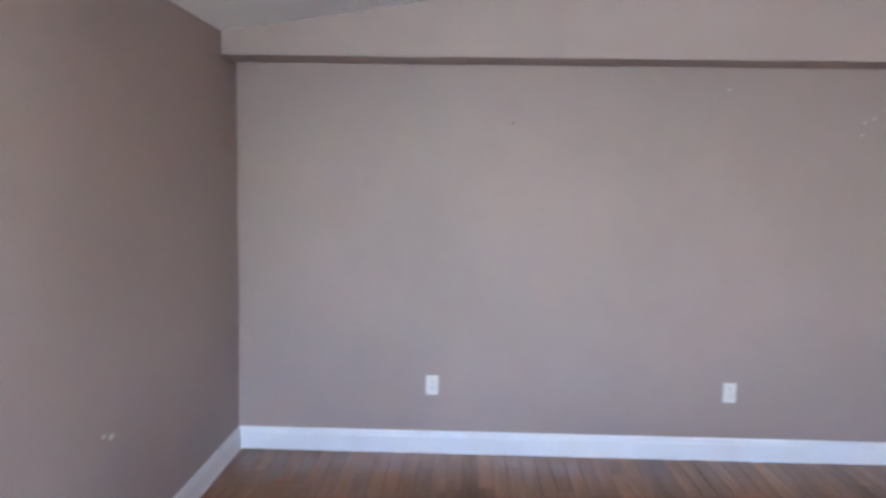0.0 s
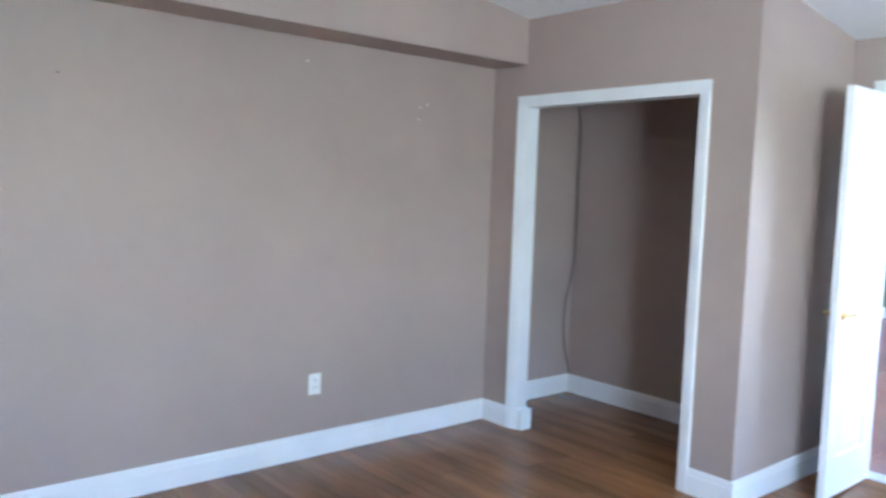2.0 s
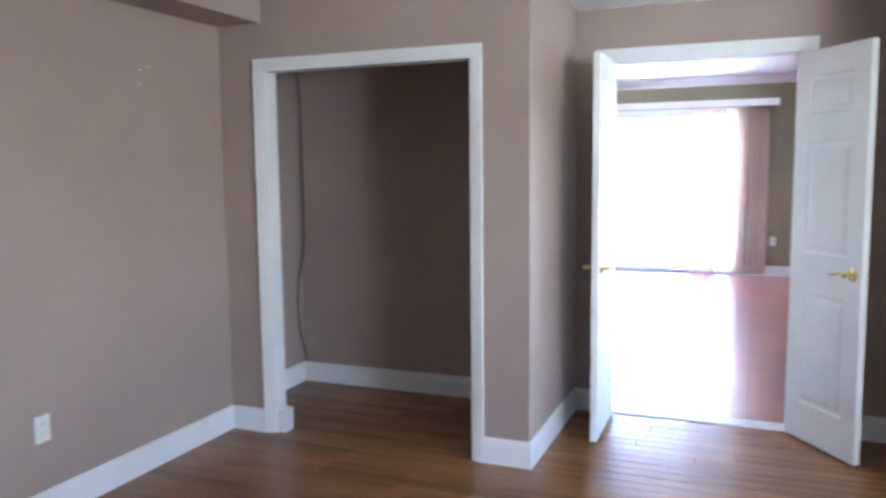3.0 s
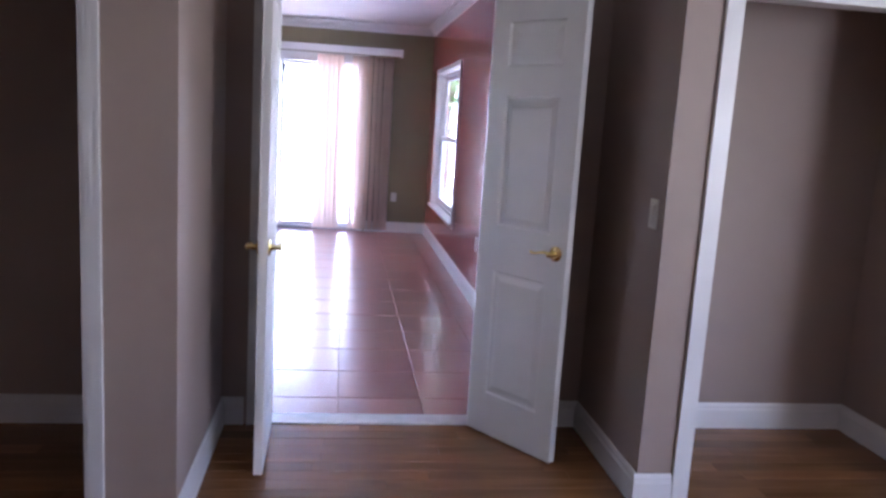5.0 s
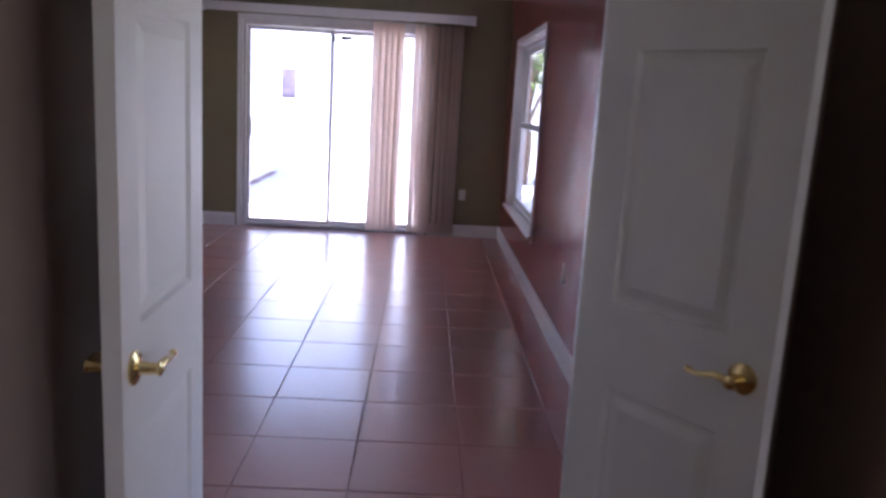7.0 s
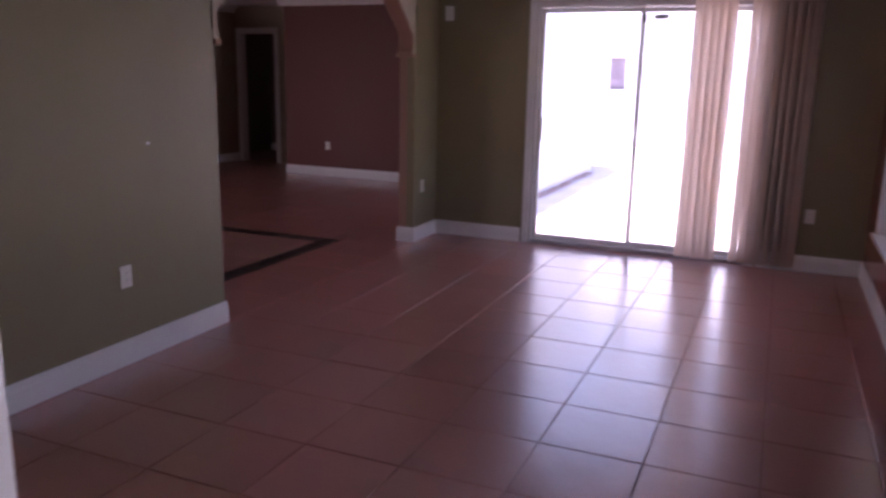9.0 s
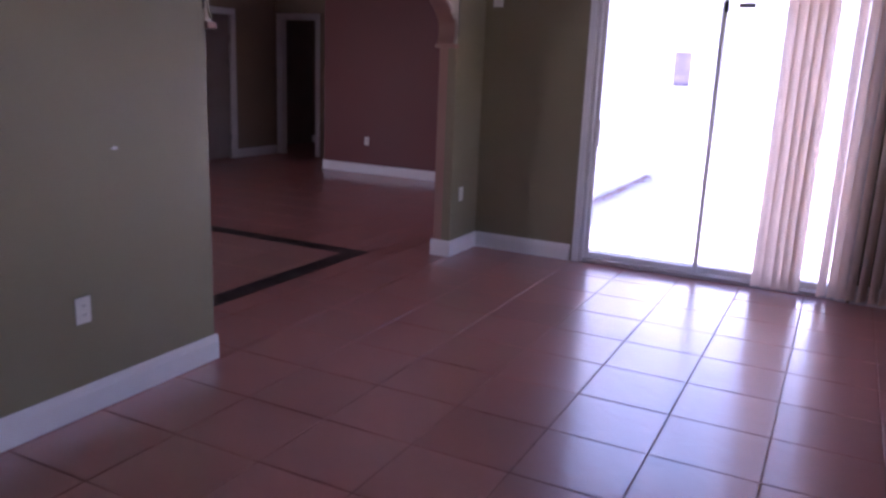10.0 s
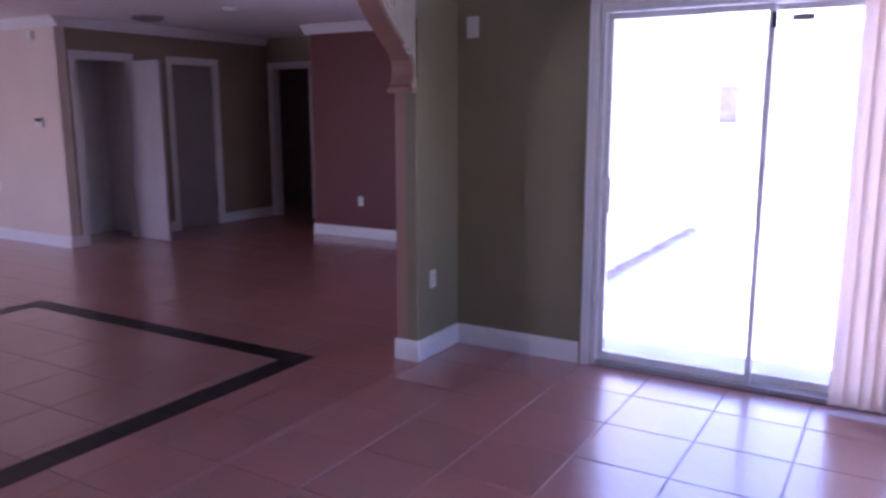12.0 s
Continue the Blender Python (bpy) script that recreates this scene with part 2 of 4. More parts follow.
def structure(name, bm, mat, label, category, smooth=False, bevel=0.0):
    return tagged(part(name, bm, mat, None, label, smooth, bevel), category=category, kind="structure")


def wall_along(bm, axis, c0, c1, a0, a1, z0, z1, holes=()):
    """Wall slab between c0 and c1 across, a0 to a1 along 'x' or 'y', with holes (a0, a1, z0, z1) right through."""
    cuts = sorted({a0, a1, *(h[0] for h in holes), *(h[1] for h in holes)})
    for p, q in zip(cuts, cuts[1:]):
        zs = [(z0, z1)]
        for h in holes:
            if h[0] <= p and q <= h[1]:
                zs = [s for lo, hi in zs for s in ((lo, min(hi, h[2])), (max(lo, h[3]), hi)) if s[1] - s[0] > 1e-4]
        for lo, hi in zs:
            if axis == "x":
                block(bm, p, q, c0, c1, lo, hi)
            else:
                block(bm, c0, c1, p, q, lo, hi)


def empty(name, label, category, group="", kind=""):
    return tagged(new(name), label, category, group, kind)


# ---- large structure: bedroom ----
XA, YC, XB, YL, XE = -2.05, -1.005, -0.297, -5.12, 4.4
OP0, OP1, OPZ = -0.105, 0.90, 2.055
XW, Y2 = 1.43, -0.80
RIDGE_Y, RIDGE_Z, SLOPE = -2.57, 2.745, 0.15


def bed_ceiling(y):
    return RIDGE_Z - SLOPE * abs(y - RIDGE_Y)


def wall(name, axis, c0, c1, a0, a1, z0, z1, mat, label, holes=()):
    bm = bmesh.new()
    wall_along(bm, axis, c0, c1, a0, a1, z0, z1, holes)
    return structure(name, bm, mat, label, "wall")


WALL = "smooth taupe painted bedroom wall"
wall("wall_bedroom_west", "y", XA - 0.24, XA, YL - 0.12, YC + 0.10, -0.02, 2.9, TAUPE, WALL)
wall("wall_bedroom_south", "x", YL - 0.12, YL, XA, XE + 0.12, -0.02, 2.9, TAUPE, "taupe painted bedroom wall with a window", [(3.42, 4.32, 0.8, 2.1)])
wall("wall_bedroom_east", "y", XE, XE + 0.12, YL, Y2, -0.02, 2.9, TAUPE, "taupe painted bedroom wall with a window", [(-4.75, -3.25, 0.8, 2.1)])
wall("wall_bedroom_door", "x", 0.0, 0.06, XA - 0.3, XE + 0.12, -0.02, 2.9, TAUPE, "taupe painted bedroom wall round the double door", [(OP0 - 0.02, OP1 + 0.02, -0.02, OPZ + 0.02)])
wall("wall_closet_front", "x", YC, YC + 0.10, XA, XB, -0.02, 2.9, TAUPE, "taupe painted wall round the open closet", [(-1.775, -0.580, -0.02, 2.005)])
wall("wall_closet_side", "y", XB - 0.10, XB, YC + 0.10, 0.0, -0.02, 2.9, TAUPE, WALL)
wall("wall_closet_inner", "y", -2.28, -2.20, YC + 0.10, 0.0, -0.02, 2.9, TAUPE, "taupe painted inner closet wall")
wall("wall_alcove_east", "y", XW, XW + 0.10, Y2 + 0.10, 0.0, -0.02, 2.9, TAUPE, WALL)
wall("wall_closet_east_front", "x", Y2, Y2 + 0.10, XW, XE, -0.02, 2.9, TAUPE, "taupe painted wall round the second closet opening", [(1.635, 2.72, -0.02, 1.995)])
wall("wall_closet_east_side", "y", 2.86, 2.96, Y2 + 0.10, 0.0, -0.02, 2.9, TAUPE, WALL)

bm = bmesh.new()
y_hi, y_lo = 0.0, YL
for ya, yb in ((y_lo - 0.12, RIDGE_Y), (RIDGE_Y, y_hi + 0.06)):
    za, zb = bed_ceiling(ya), bed_ceiling(yb)
    v = [bm.verts.new(p) for p in ((XA - 0.3, ya, za), (XE + 0.2, ya, za), (XE + 0.2, yb, zb), (XA - 0.3, yb, zb), (XA - 0.3, ya, za + 0.3), (XE + 0.2, ya, za + 0.3), (XE + 0.2, yb, zb + 0.3), (XA - 0.3, yb, zb + 0.3))]
    for f in ((3, 2, 1, 0), (4, 5, 6, 7), (0, 1, 5, 4), (1, 2, 6, 5), (2, 3, 7, 6), (3, 0, 4, 7)):
        bm.faces.new([v[i] for i in f])
structure("ceiling_bedroom", bm, CEILING, "white vaulted bedroom ceiling", "ceiling")
# Unseen closet ceiling: wall colour instead of white, to darken the closet.
bm = bmesh.new()
block(bm, -2.199, XB - 0.101, YC + 0.101, -0.001, 2.30, 2.34)
structure("ceiling_closet", bm, TAUPE, "unseen closet ceiling, taupe to deepen the closet's shade", "ceiling")
bm = bmesh.new()
block(bm, XW + 0.101, 2.859, Y2 + 0.101, -0.001, 2.28, 2.32)
structure("ceiling_closet_east", bm, CEILING, "white closet ceiling", "ceiling")
bm = bmesh.new()
block(bm, XA + 0.001, -1.77, YL + 0.001, YC - 0.001, 2.24, 2.9)
structure("soffit", bm, TAUPE, "boxed taupe soffit along the top of the wall", "soffit", bevel=0.004)

# ---- large structure: living room and dining room ----
XP, XR, YS, LZ = -2.395, 1.32, 6.415, 2.60
DZ = 2.55
ARCH0, ARCH1, ARCHZ = 3.25, 5.918, 2.38
SL0, SL1, SLZ = -1.455, 0.46, 2.15
W1 = (3.93, 5.71, 0.47, 2.0)
W2 = (0.175, 1.804, 0.47, 1.98)
wall("wall_living_door", "x", 0.06, 0.10, -13.0, XR + 0.14, -0.02, 2.9, OLIVE, "olive green wall round the double door", [(OP0 - 0.02, OP1 + 0.02, -0.02, OPZ + 0.02), (-10.2, -7.8, 0.7, 2.1)])
wall("wall_living_partition", "y", XP - 0.075, XP, 0.10, YS, -0.02, 2.9, OLIVE, "olive green partition wall with an archway", [(ARCH0, ARCH1, -0.02, ARCHZ)])
wall("wall_dining_partition", "y", XP - 0.15, XP - 0.075, 0.10, YS, -0.02, 2.9, SALMON, "salmon painted side of the partition wall", [(ARCH0, ARCH1, -0.02, ARCHZ)])
wall("wall_living_patio", "x", YS, YS + 0.15, XP - 0.15, XR + 0.14, -0.02, 2.9, OLIVE, "dark olive wall round the sliding patio door", [(SL0, SL1, -0.02, SLZ)])
wall("wall_living_window", "y", XR, XR + 0.14, 0.10, YS, -0.02, 2.9, RED, "glossy brick red wall with two windows", [W1, W2])
YR, XRL, XH, YH, YE = 9.53, -6.25, -7.95, 7.30, 10.55
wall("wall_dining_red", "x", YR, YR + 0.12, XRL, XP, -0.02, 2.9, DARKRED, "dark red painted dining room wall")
wall("wall_dining_side", "y", XP - 0.15, XP - 0.075, YS + 0.15, YR, -0.02, 2.9, CREAM, "cream wall with a side window", [(7.35, 8.55, 0.8, 1.9)])
wall("wall_wing_outside", "y", XP - 0.075, XP + 0.01, YS + 0.15, 13.2, -0.3, 2.9, STUCCO, "white stucco outer wall of the house wing", [(7.35, 8.55, 0.8, 1.9)])
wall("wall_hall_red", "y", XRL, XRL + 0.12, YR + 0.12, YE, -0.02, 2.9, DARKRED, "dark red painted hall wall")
D1, D2 = (7.52, 8.20, -0.02, 2.13), (8.84, 9.54, -0.02, 2.13)
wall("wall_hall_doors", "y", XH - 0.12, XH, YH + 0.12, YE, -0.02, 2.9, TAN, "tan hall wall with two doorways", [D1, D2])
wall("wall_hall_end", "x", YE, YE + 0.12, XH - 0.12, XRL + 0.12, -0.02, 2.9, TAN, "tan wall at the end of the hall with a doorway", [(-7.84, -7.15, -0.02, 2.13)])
wall("wall_cream", "x", YH, YH + 0.12, -12.0, XH, -0.02, 2.9, CREAM, "sunlit cream wall with crown moulding")
wall("wall_dining_west", "y", -12.12, -12.0, 0.10, YH + 0.12, -0.02, 2.9, CREAM, "cream painted wall")
wall("wall_store", "y", -8.8, -8.7, YH + 0.12, 8.40, -0.02, 2.9, WHITE, "pale back wall of the hall closet")
wall("wall_store_side", "x", 8.40, 8.50, -8.8, XH - 0.12, -0.02, 2.9, WHITE, "pale side wall of the hall closet")
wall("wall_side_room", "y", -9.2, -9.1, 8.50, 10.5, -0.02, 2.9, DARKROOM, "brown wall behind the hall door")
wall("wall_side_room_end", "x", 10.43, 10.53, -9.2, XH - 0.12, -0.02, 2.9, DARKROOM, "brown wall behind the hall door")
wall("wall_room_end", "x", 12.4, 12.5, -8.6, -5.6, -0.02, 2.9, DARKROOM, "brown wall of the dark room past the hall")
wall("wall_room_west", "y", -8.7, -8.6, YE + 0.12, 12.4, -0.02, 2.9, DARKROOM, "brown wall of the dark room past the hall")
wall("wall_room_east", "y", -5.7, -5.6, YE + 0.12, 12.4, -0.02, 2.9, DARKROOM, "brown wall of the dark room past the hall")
bm = bmesh.new()
block(bm, XP - 0.15, XR + 0.2, 0.06, YS + 0.3, LZ, LZ + 0.3)
structure("ceiling_living", bm, CEILING, "white textured living room ceiling", "ceiling")
bm = bmesh.new()
block(bm, -12.2, XP - 0.151, 0.06, 13.6, DZ, DZ + 0.3)
structure("ceiling_dining", bm, CEILING, "white textured dining room ceiling", "ceiling")

# floors: slabs under the boards and tiles
bm = bmesh.new()
block(bm, -2.36, XE + 0.2, YL - 0.2, 0.0, -0.20, -0.012)
floor_wood = structure("floor_bedroom", bm, WOODGAP, "warm brown oak strip floor", "floor")
bm = bmesh.new()
block(bm, -12.2, XR + 0.14, 0.10, YS + 0.15, -0.20, -0.006)
floor_tile = structure("floor_living", bm, GROUT, "glossy terracotta tile floor with dark grout", "floor")
bm = bmesh.new()
block(bm, -12.2, XP - 0.08, YS + 0.15, 13.6, -0.20, -0.006)
structure("floor_hall", bm, GROUT, "glossy terracotta tile floor", "floor")
bm = bmesh.new()
block(bm, OP0 - 0.02, OP1 + 0.02, 0.0, 0.115, -0.20, 0.008)
structure("threshold", bm, MARBLE, "pale marble threshold strip in the doorway", "threshold", bevel=0.003)

# baseboards
BASE = [(0, 0), (0.016, 0), (0.016, 0.095), (0.012, 0.108), (0.012, 0.118), (0.006, 0.132), (0, 0.132)]


def baseboard(a, b, out):
    bm = bmesh.new()
    sweep(bm, BASE, (*a, 0), (*b, 0), (*out, 0))
    structure("baseboard", bm, WHITE, "tall white moulded baseboard", "baseboard")


for a, b, out in (
    ((XA, YL), (XA, YC), (1, 0)), ((XA, YL), (XE, YL), (0, 1)), ((XA + 0.016, YC), (-1.825, YC), (0, -1)), ((-0.530, YC), (XB + 0.016, YC), (0, -1)),
    ((XB, YC), (XB, -0.016), (1, 0)), ((XB, 0), (OP0 - 0.09, 0), (0, -1)), ((OP1 + 0.09, 0), (XW, 0), (0, -1)), ((XW, Y2), (XW, -0.016), (-1, 0)),
    ((XW - 0.016, Y2), (1.575, Y2), (0, -1)), ((2.78, Y2), (XE, Y2), (0, -1)), ((XE, YL), (XE, Y2), (-1, 0)),
    ((-2.20, YC + 0.1), (-2.20, 0), (1, 0)), ((-2.184, 0), (XB - 0.1, 0), (0, -1)), ((XB - 0.1, YC + 0.1), (XB - 0.1, -0.016), (-1, 0)),
    ((XW + 0.1, 0), (2.86, 0), (0, -1)), ((2.86, Y2 + 0.1), (2.86, -0.016), (-1, 0)), ((XW + 0.1, Y2 + 0.1), (XW + 0.1, -0.016), (1, 0)),
    ((XP, 0.12), (XP, ARCH0 + 0.016), (1, 0)), ((XP, ARCH1 - 0.016), (XP, YS), (1, 0)), ((XP - 0.166, ARCH1), (XP, ARCH1), (0, -1)), ((XP - 0.166, ARCH0), (XP, ARCH0), (0, 1)),
    ((XP + 0.016, YS), (SL0 - 0.075, YS), (0, -1)), ((SL1 + 0.075, YS), (XR, YS), (0, -1)), ((XR, 0.12), (XR, YS - 0.016), (-1, 0)),
    ((XP, 0.10), (OP0 - 0.09, 0.10), (0, 1)), ((OP1 + 0.09, 0.10), (XR, 0.10), (0, 1)),
    ((XRL - 0.016, YR), (XP - 0.15, YR), (0, -1)), ((XRL, YR), (XRL, YE), (-1, 0)), ((XP - 0.15, YS + 0.15), (XP - 0.15, YR - 0.016), (-1, 0)),
    ((-12.0, YH), (XH + 0.016, YH), (0, -1)), ((XH, YH), (XH, D1[0] - 0.08), (1, 0)), ((XH, D1[1] + 0.08), (XH, D2[0] - 0.08), (1, 0)), ((XH, D2[1] + 0.08), (XH, YE), (1, 0)),
    ((XP - 0.15, 0.12), (XP - 0.15, ARCH0), (-1, 0)), ((XP - 0.15, ARCH1), (XP - 0.15, YS), (-1, 0)), ((-8.6, 12.4), (-5.7, 12.4), (0, -1)),
):
    baseboard(a, b, out)
bm = bmesh.new()
block(bm, -1.758, -1.71, YC + 0.012, YC + 0.10, 0, 0.128)
structure("baseboard", bm, WHITE, "white baseboard end inside the closet", "baseboard", bevel=0.003)

# crown mouldings
CROWN = [(0, 0), (0, -0.105), (0.012, -0.105), (0.018, -0.085), (0.045, -0.06), (0.062, -0.028), (0.085, -0.02), (0.085, 0)]


def crown(a, b, out, z):
    bm = bmesh.new()
    sweep(bm, CROWN, (*a, z), (*b, z), (*out, 0))
    structure("crown_moulding", bm, WHITE, "white crown moulding under the ceiling", "moulding")


for a, b, out, z in (
    ((XP, YS), (XR, YS), (0, -1), LZ), ((XR, 0.12), (XR, YS - 0.085), (-1, 0), LZ), ((XP, 0.12), (XP, YS - 0.085), (1, 0), LZ), ((XP + 0.085, 0.12), (XR - 0.085, 0.12), (0, 1), LZ),
    ((XRL - 0.085, YR), (XP - 0.15, YR), (0, -1), DZ), ((-12.0, YH), (XH + 0.085, YH), (0, -1), DZ), ((XH, YH), (XH, YE), (1, 0), DZ),
):
    crown(a, b, out, z)

# ---- door casings and jambs ----


def casing(name, axis, face, out, a0, a1, top, label, width=0.06, sill=0.0, thick=0.018):
    """White moulded trim round an opening on the wall plane 'face'."""
    thing = empty(name, label, "door frame", kind="structure")
    def bar(n, s0, s1, z0, z1):
        bm = bmesh.new()
        for k, (t0, t1, d) in enumerate(((0.0, 0.3, 0.010), (0.3, 0.75, (0.010 + thick) / 2), (0.75, 1.0, thick))):
            if n == "head":
                p = (s0, s1, z0 + (z1 - z0) * t0, z0 + (z1 - z0) * t1)
            elif n == "left":
                p = (s1 - (s1 - s0) * t1, s1 - (s1 - s0) * t0, z0, z1)
            else:
                p = (s0 + (s1 - s0) * t0, s0 + (s1 - s0) * t1, z0, z1)
            c0, c1 = sorted((face, face + out * d))
            if axis == "x":
                block(bm, p[0], p[1], c0, c1, p[2], p[3])
            else:
                block(bm, c0, c1, p[0], p[1], p[2], p[3])
        part("casing_" + n, bm, WHITE, thing)

    bar("left", a0 - width, a0, sill, top)
    bar("right", a1, a1 + width, sill, top)
    bar("head", a0 - width, a1 + width, top, top + width)
    return thing


def jamb(name, axis, c0, c1, a0, a1, top, label, t=0.018):
    bm = bmesh.new()
    for p in ((a0, a0 + t, 0, top), (a1 - t, a1, 0, top), (a0 + t, a1 - t, top - t, top)):
        if axis == "x":
            block(bm, p[0], p[1], c0, c1, p[2], p[3])
        else:
            block(bm, c0, c1, p[0], p[1], p[2], p[3])
    return structure(name, bm, WHITE, label, "door jamb")


casing("closet_frame", "x", YC, -1, -1.775, -0.580, 2.005, "white moulded trim round the open closet", 0.05)
jamb("closet_jamb", "x", YC - 0.002, YC + 0.105, -1.778, -0.577, 2.008, "white closet door jamb")
casing("closet_frame", "x", Y2, -1, 1.635, 2.72, 1.995, "white moulded trim round the second closet")
jamb("closet_jamb", "x", Y2 - 0.002, Y2 + 0.105, 1.632, 2.723, 1.998, "white closet door jamb")
casing("double_door_frame", "x", 0.0, -1, OP0, OP1, OPZ, "white trim round the double doorway", 0.075)
casing("double_door_frame", "x", 0.10, 1, OP0, OP1, OPZ, "white trim round the double doorway", 0.075, thick=0.012)
jamb("double_door_jamb", "x", -0.003, 0.101, OP0 - 0.02, OP1 + 0.02, OPZ + 0.02, "white double door jamb", 0.02)
stops = empty("door_stop", "white door stop strips inside the double doorway", "door stop", kind="structure")
for n, a, b, c, d in (("strip", OP0 + 0.0005, OP0 + 0.013, 0.008, OPZ - 0.0005), ("strip", OP1 - 0.013, OP1 - 0.0005, 0.008, OPZ - 0.0005), ("head_strip", OP0 + 0.013, OP1 - 0.013, OPZ - 0.013, OPZ - 0.0005)):
    bm = bmesh.new()
    block(bm, a, b, 0.034, 0.068, c, d)
    part(n, bm, WHITE, stops, bevel=0.003)
casing("hall_door_frame", "y", XH, 1, D1[0], D1[1], 2.13, "white trim round the hall closet", 0.075)
casing("hall_door_frame", "y", XH, 1, D2[0], D2[1], 2.13, "white trim round the grey hall door", 0.075)
casing("hall_door_frame", "x", YE, -1, -7.84, -7.15, 2.13, "white trim round the doorway to a dark room", 0.075)
jamb("hall_jamb", "y", XH - 0.123, XH + 0.003, D1[0] - 0.003, D1[1] + 0.003, 2.133, "white hall door jamb")
jamb("hall_jamb", "y", XH - 0.123, XH + 0.003, D2[0] - 0.003, D2[1] + 0.003, 2.133, "white hall door jamb")
jamb("hall_jamb", "x", YE - 0.003, YE + 0.123, -7.843, -7.147, 2.133, "white hall door jamb")

# ---- panelled doors ----


def panel_leaf(bm, w, h, panels, th=0.035, x0=0.0):
    """A moulded door leaf in the xz plane from the hinge at x0, with sunk and raised panels on both faces."""
    xs = sorted({0.0, w, *(v for p in panels for v in p[:2])})
    zs = sorted({0.0, h, *(v for p in panels for v in p[2:])})
    for sgn in (-1, 1):
        y = sgn * th / 2
        for a, b in zip(xs, xs[1:]):
            for c, d in zip(zs, zs[1:]):
                if any(p[0] <= a and b <= p[1] and p[2] <= c and d <= p[3] for p in panels):
                    continue
                bm.faces.new([bm.verts.new((x0 + q[0], y, q[1])) for q in ((a, c), (b, c), (b, d), (a, d))])
        for p in panels:
            rings = []
            for inset, depth in ((0, 0), (0.008, 0.009), (0.020, 0.009), (0.045, 0.002)):
                a, b, c, d = p[0] + inset, p[1] - inset, p[2] + inset, p[3] - inset
                rings.append([bm.verts.new((x0 + q[0], y - sgn * depth, q[1])) for q in ((a, c), (b, c), (b, d), (a, d))])
            for r, s in zip(rings, rings[1:]):
                for i in range(4):
                    bm.faces.new((r[i], r[(i + 1) % 4], s[(i + 1) % 4], s[i]))
            bm.faces.new(rings[-1])
    for q in (((0, 0), (w, 0)), ((w, 0), (w, h)), ((w, h), (0, h)), ((0, h), (0, 0))):
        bm.faces.new([bm.verts.new(p) for p in ((x0 + q[0][0], -th / 2, q[0][1]), (x0 + q[1][0], -th / 2, q[1][1]), (x0 + q[1][0], th / 2, q[1][1]), (x0 + q[0][0], th / 2, q[0][1]))])
    bmesh.ops.remove_doubles(bm, verts=bm.verts[:], dist=0.0004)


def lever(parent, x, z, side, toward):
    """Brass lever set on the face 'side', its lever pointing 'toward' along x."""
    bm = bmesh.new()
    y0 = side * 0.0175
    lathe(bm, [(0.033, y0), (0.033, y0 + side * 0.004), (0.026, y0 + side * 0.009), (0.013, y0 + side * 0.012), (0.011, y0 + side * 0.042), (0.014, y0 + side * 0.05), (0.0, y0 + side * 0.058)], 24, "y", (x, 0, z))
    yy = y0 + side * 0.045
    tube(bm, [(x + toward * d, yy + side * 0.004 * math.sin(d * 40), z + 0.006 * math.sin(d * 55) - 0.03 * max(0, d - 0.07)) for d in (0, 0.015, 0.03, 0.045, 0.06, 0.075, 0.09, 0.105)], lambda u: 0.0085 - 0.003 * u + 0.003 * (u > 0.95), 10)
    part("lever_handle", bm, BRASS, parent, "polished brass lever handle", True)


def double_leaf(hinge, angle, w, toward, label):
    thing = empty("door_leaf", label, "door", "double door leaves")
    bm = bmesh.new()
    panel_leaf(bm, w, 2.03, [(0.10, w - 0.10, 0.20, 0.79), (0.10, w - 0.10, 1.00, 1.58), (0.10, w - 0.10, 1.71, 1.90)])
    part("leaf", bm, DOORWHITE, thing)
    for s in (-1, 1):
        lever(thing, w - 0.058, 0.925, s, -1)
    for z in (0.2, 1.0, 1.8):
        bm = bmesh.new()
        tube(bm, [(-0.004, toward * 0.02, z), (-0.004, toward * 0.02, z + 0.045), (-0.004, toward * 0.02, z + 0.09)], 0.006, 8)
        part("hinge", bm, BRASS, thing, "brass butt hinge")
    thing.matrix_world = pose(hinge[0], hinge[1], 0.012, 0, 0, angle)


double_leaf((OP0 + 0.026, -0.024), -89.0, 0.54, -1, "white panelled door leaf with brass lever, open into the bedroom")
double_leaf((OP1 - 0.012, -0.022), 180 + 125, 0.515, 1, "white panelled door leaf with brass lever, half open")

# hall doors
def hall_door(m, w, label, mat, leaf_hinges):
    thing = empty("hall_door", label, "door")
    bm = bmesh.new()
    block(bm, 0, w, -0.0175, 0.0175, 0, 2.10)
    part("leaf", bm, mat, thing)
    for z in leaf_hinges:
        bm = bmesh.new()
        block(bm, w - 0.022, w + 0.006, -0.032, -0.0175, z, z + 0.11)
        part("hinge", bm, STEEL, thing, "dark steel hinge", bevel=0.002)
    thing.matrix_world = m


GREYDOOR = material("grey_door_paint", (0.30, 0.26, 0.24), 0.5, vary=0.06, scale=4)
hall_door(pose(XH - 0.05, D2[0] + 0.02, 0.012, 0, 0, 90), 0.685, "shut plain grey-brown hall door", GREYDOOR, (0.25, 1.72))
PALEDOOR = material("mauve_grey_door_paint", (0.46, 0.42, 0.42), 0.5, vary=0.06, scale=4)
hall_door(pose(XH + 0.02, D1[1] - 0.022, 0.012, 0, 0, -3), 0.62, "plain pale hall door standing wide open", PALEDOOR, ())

# ---- archway brackets ----


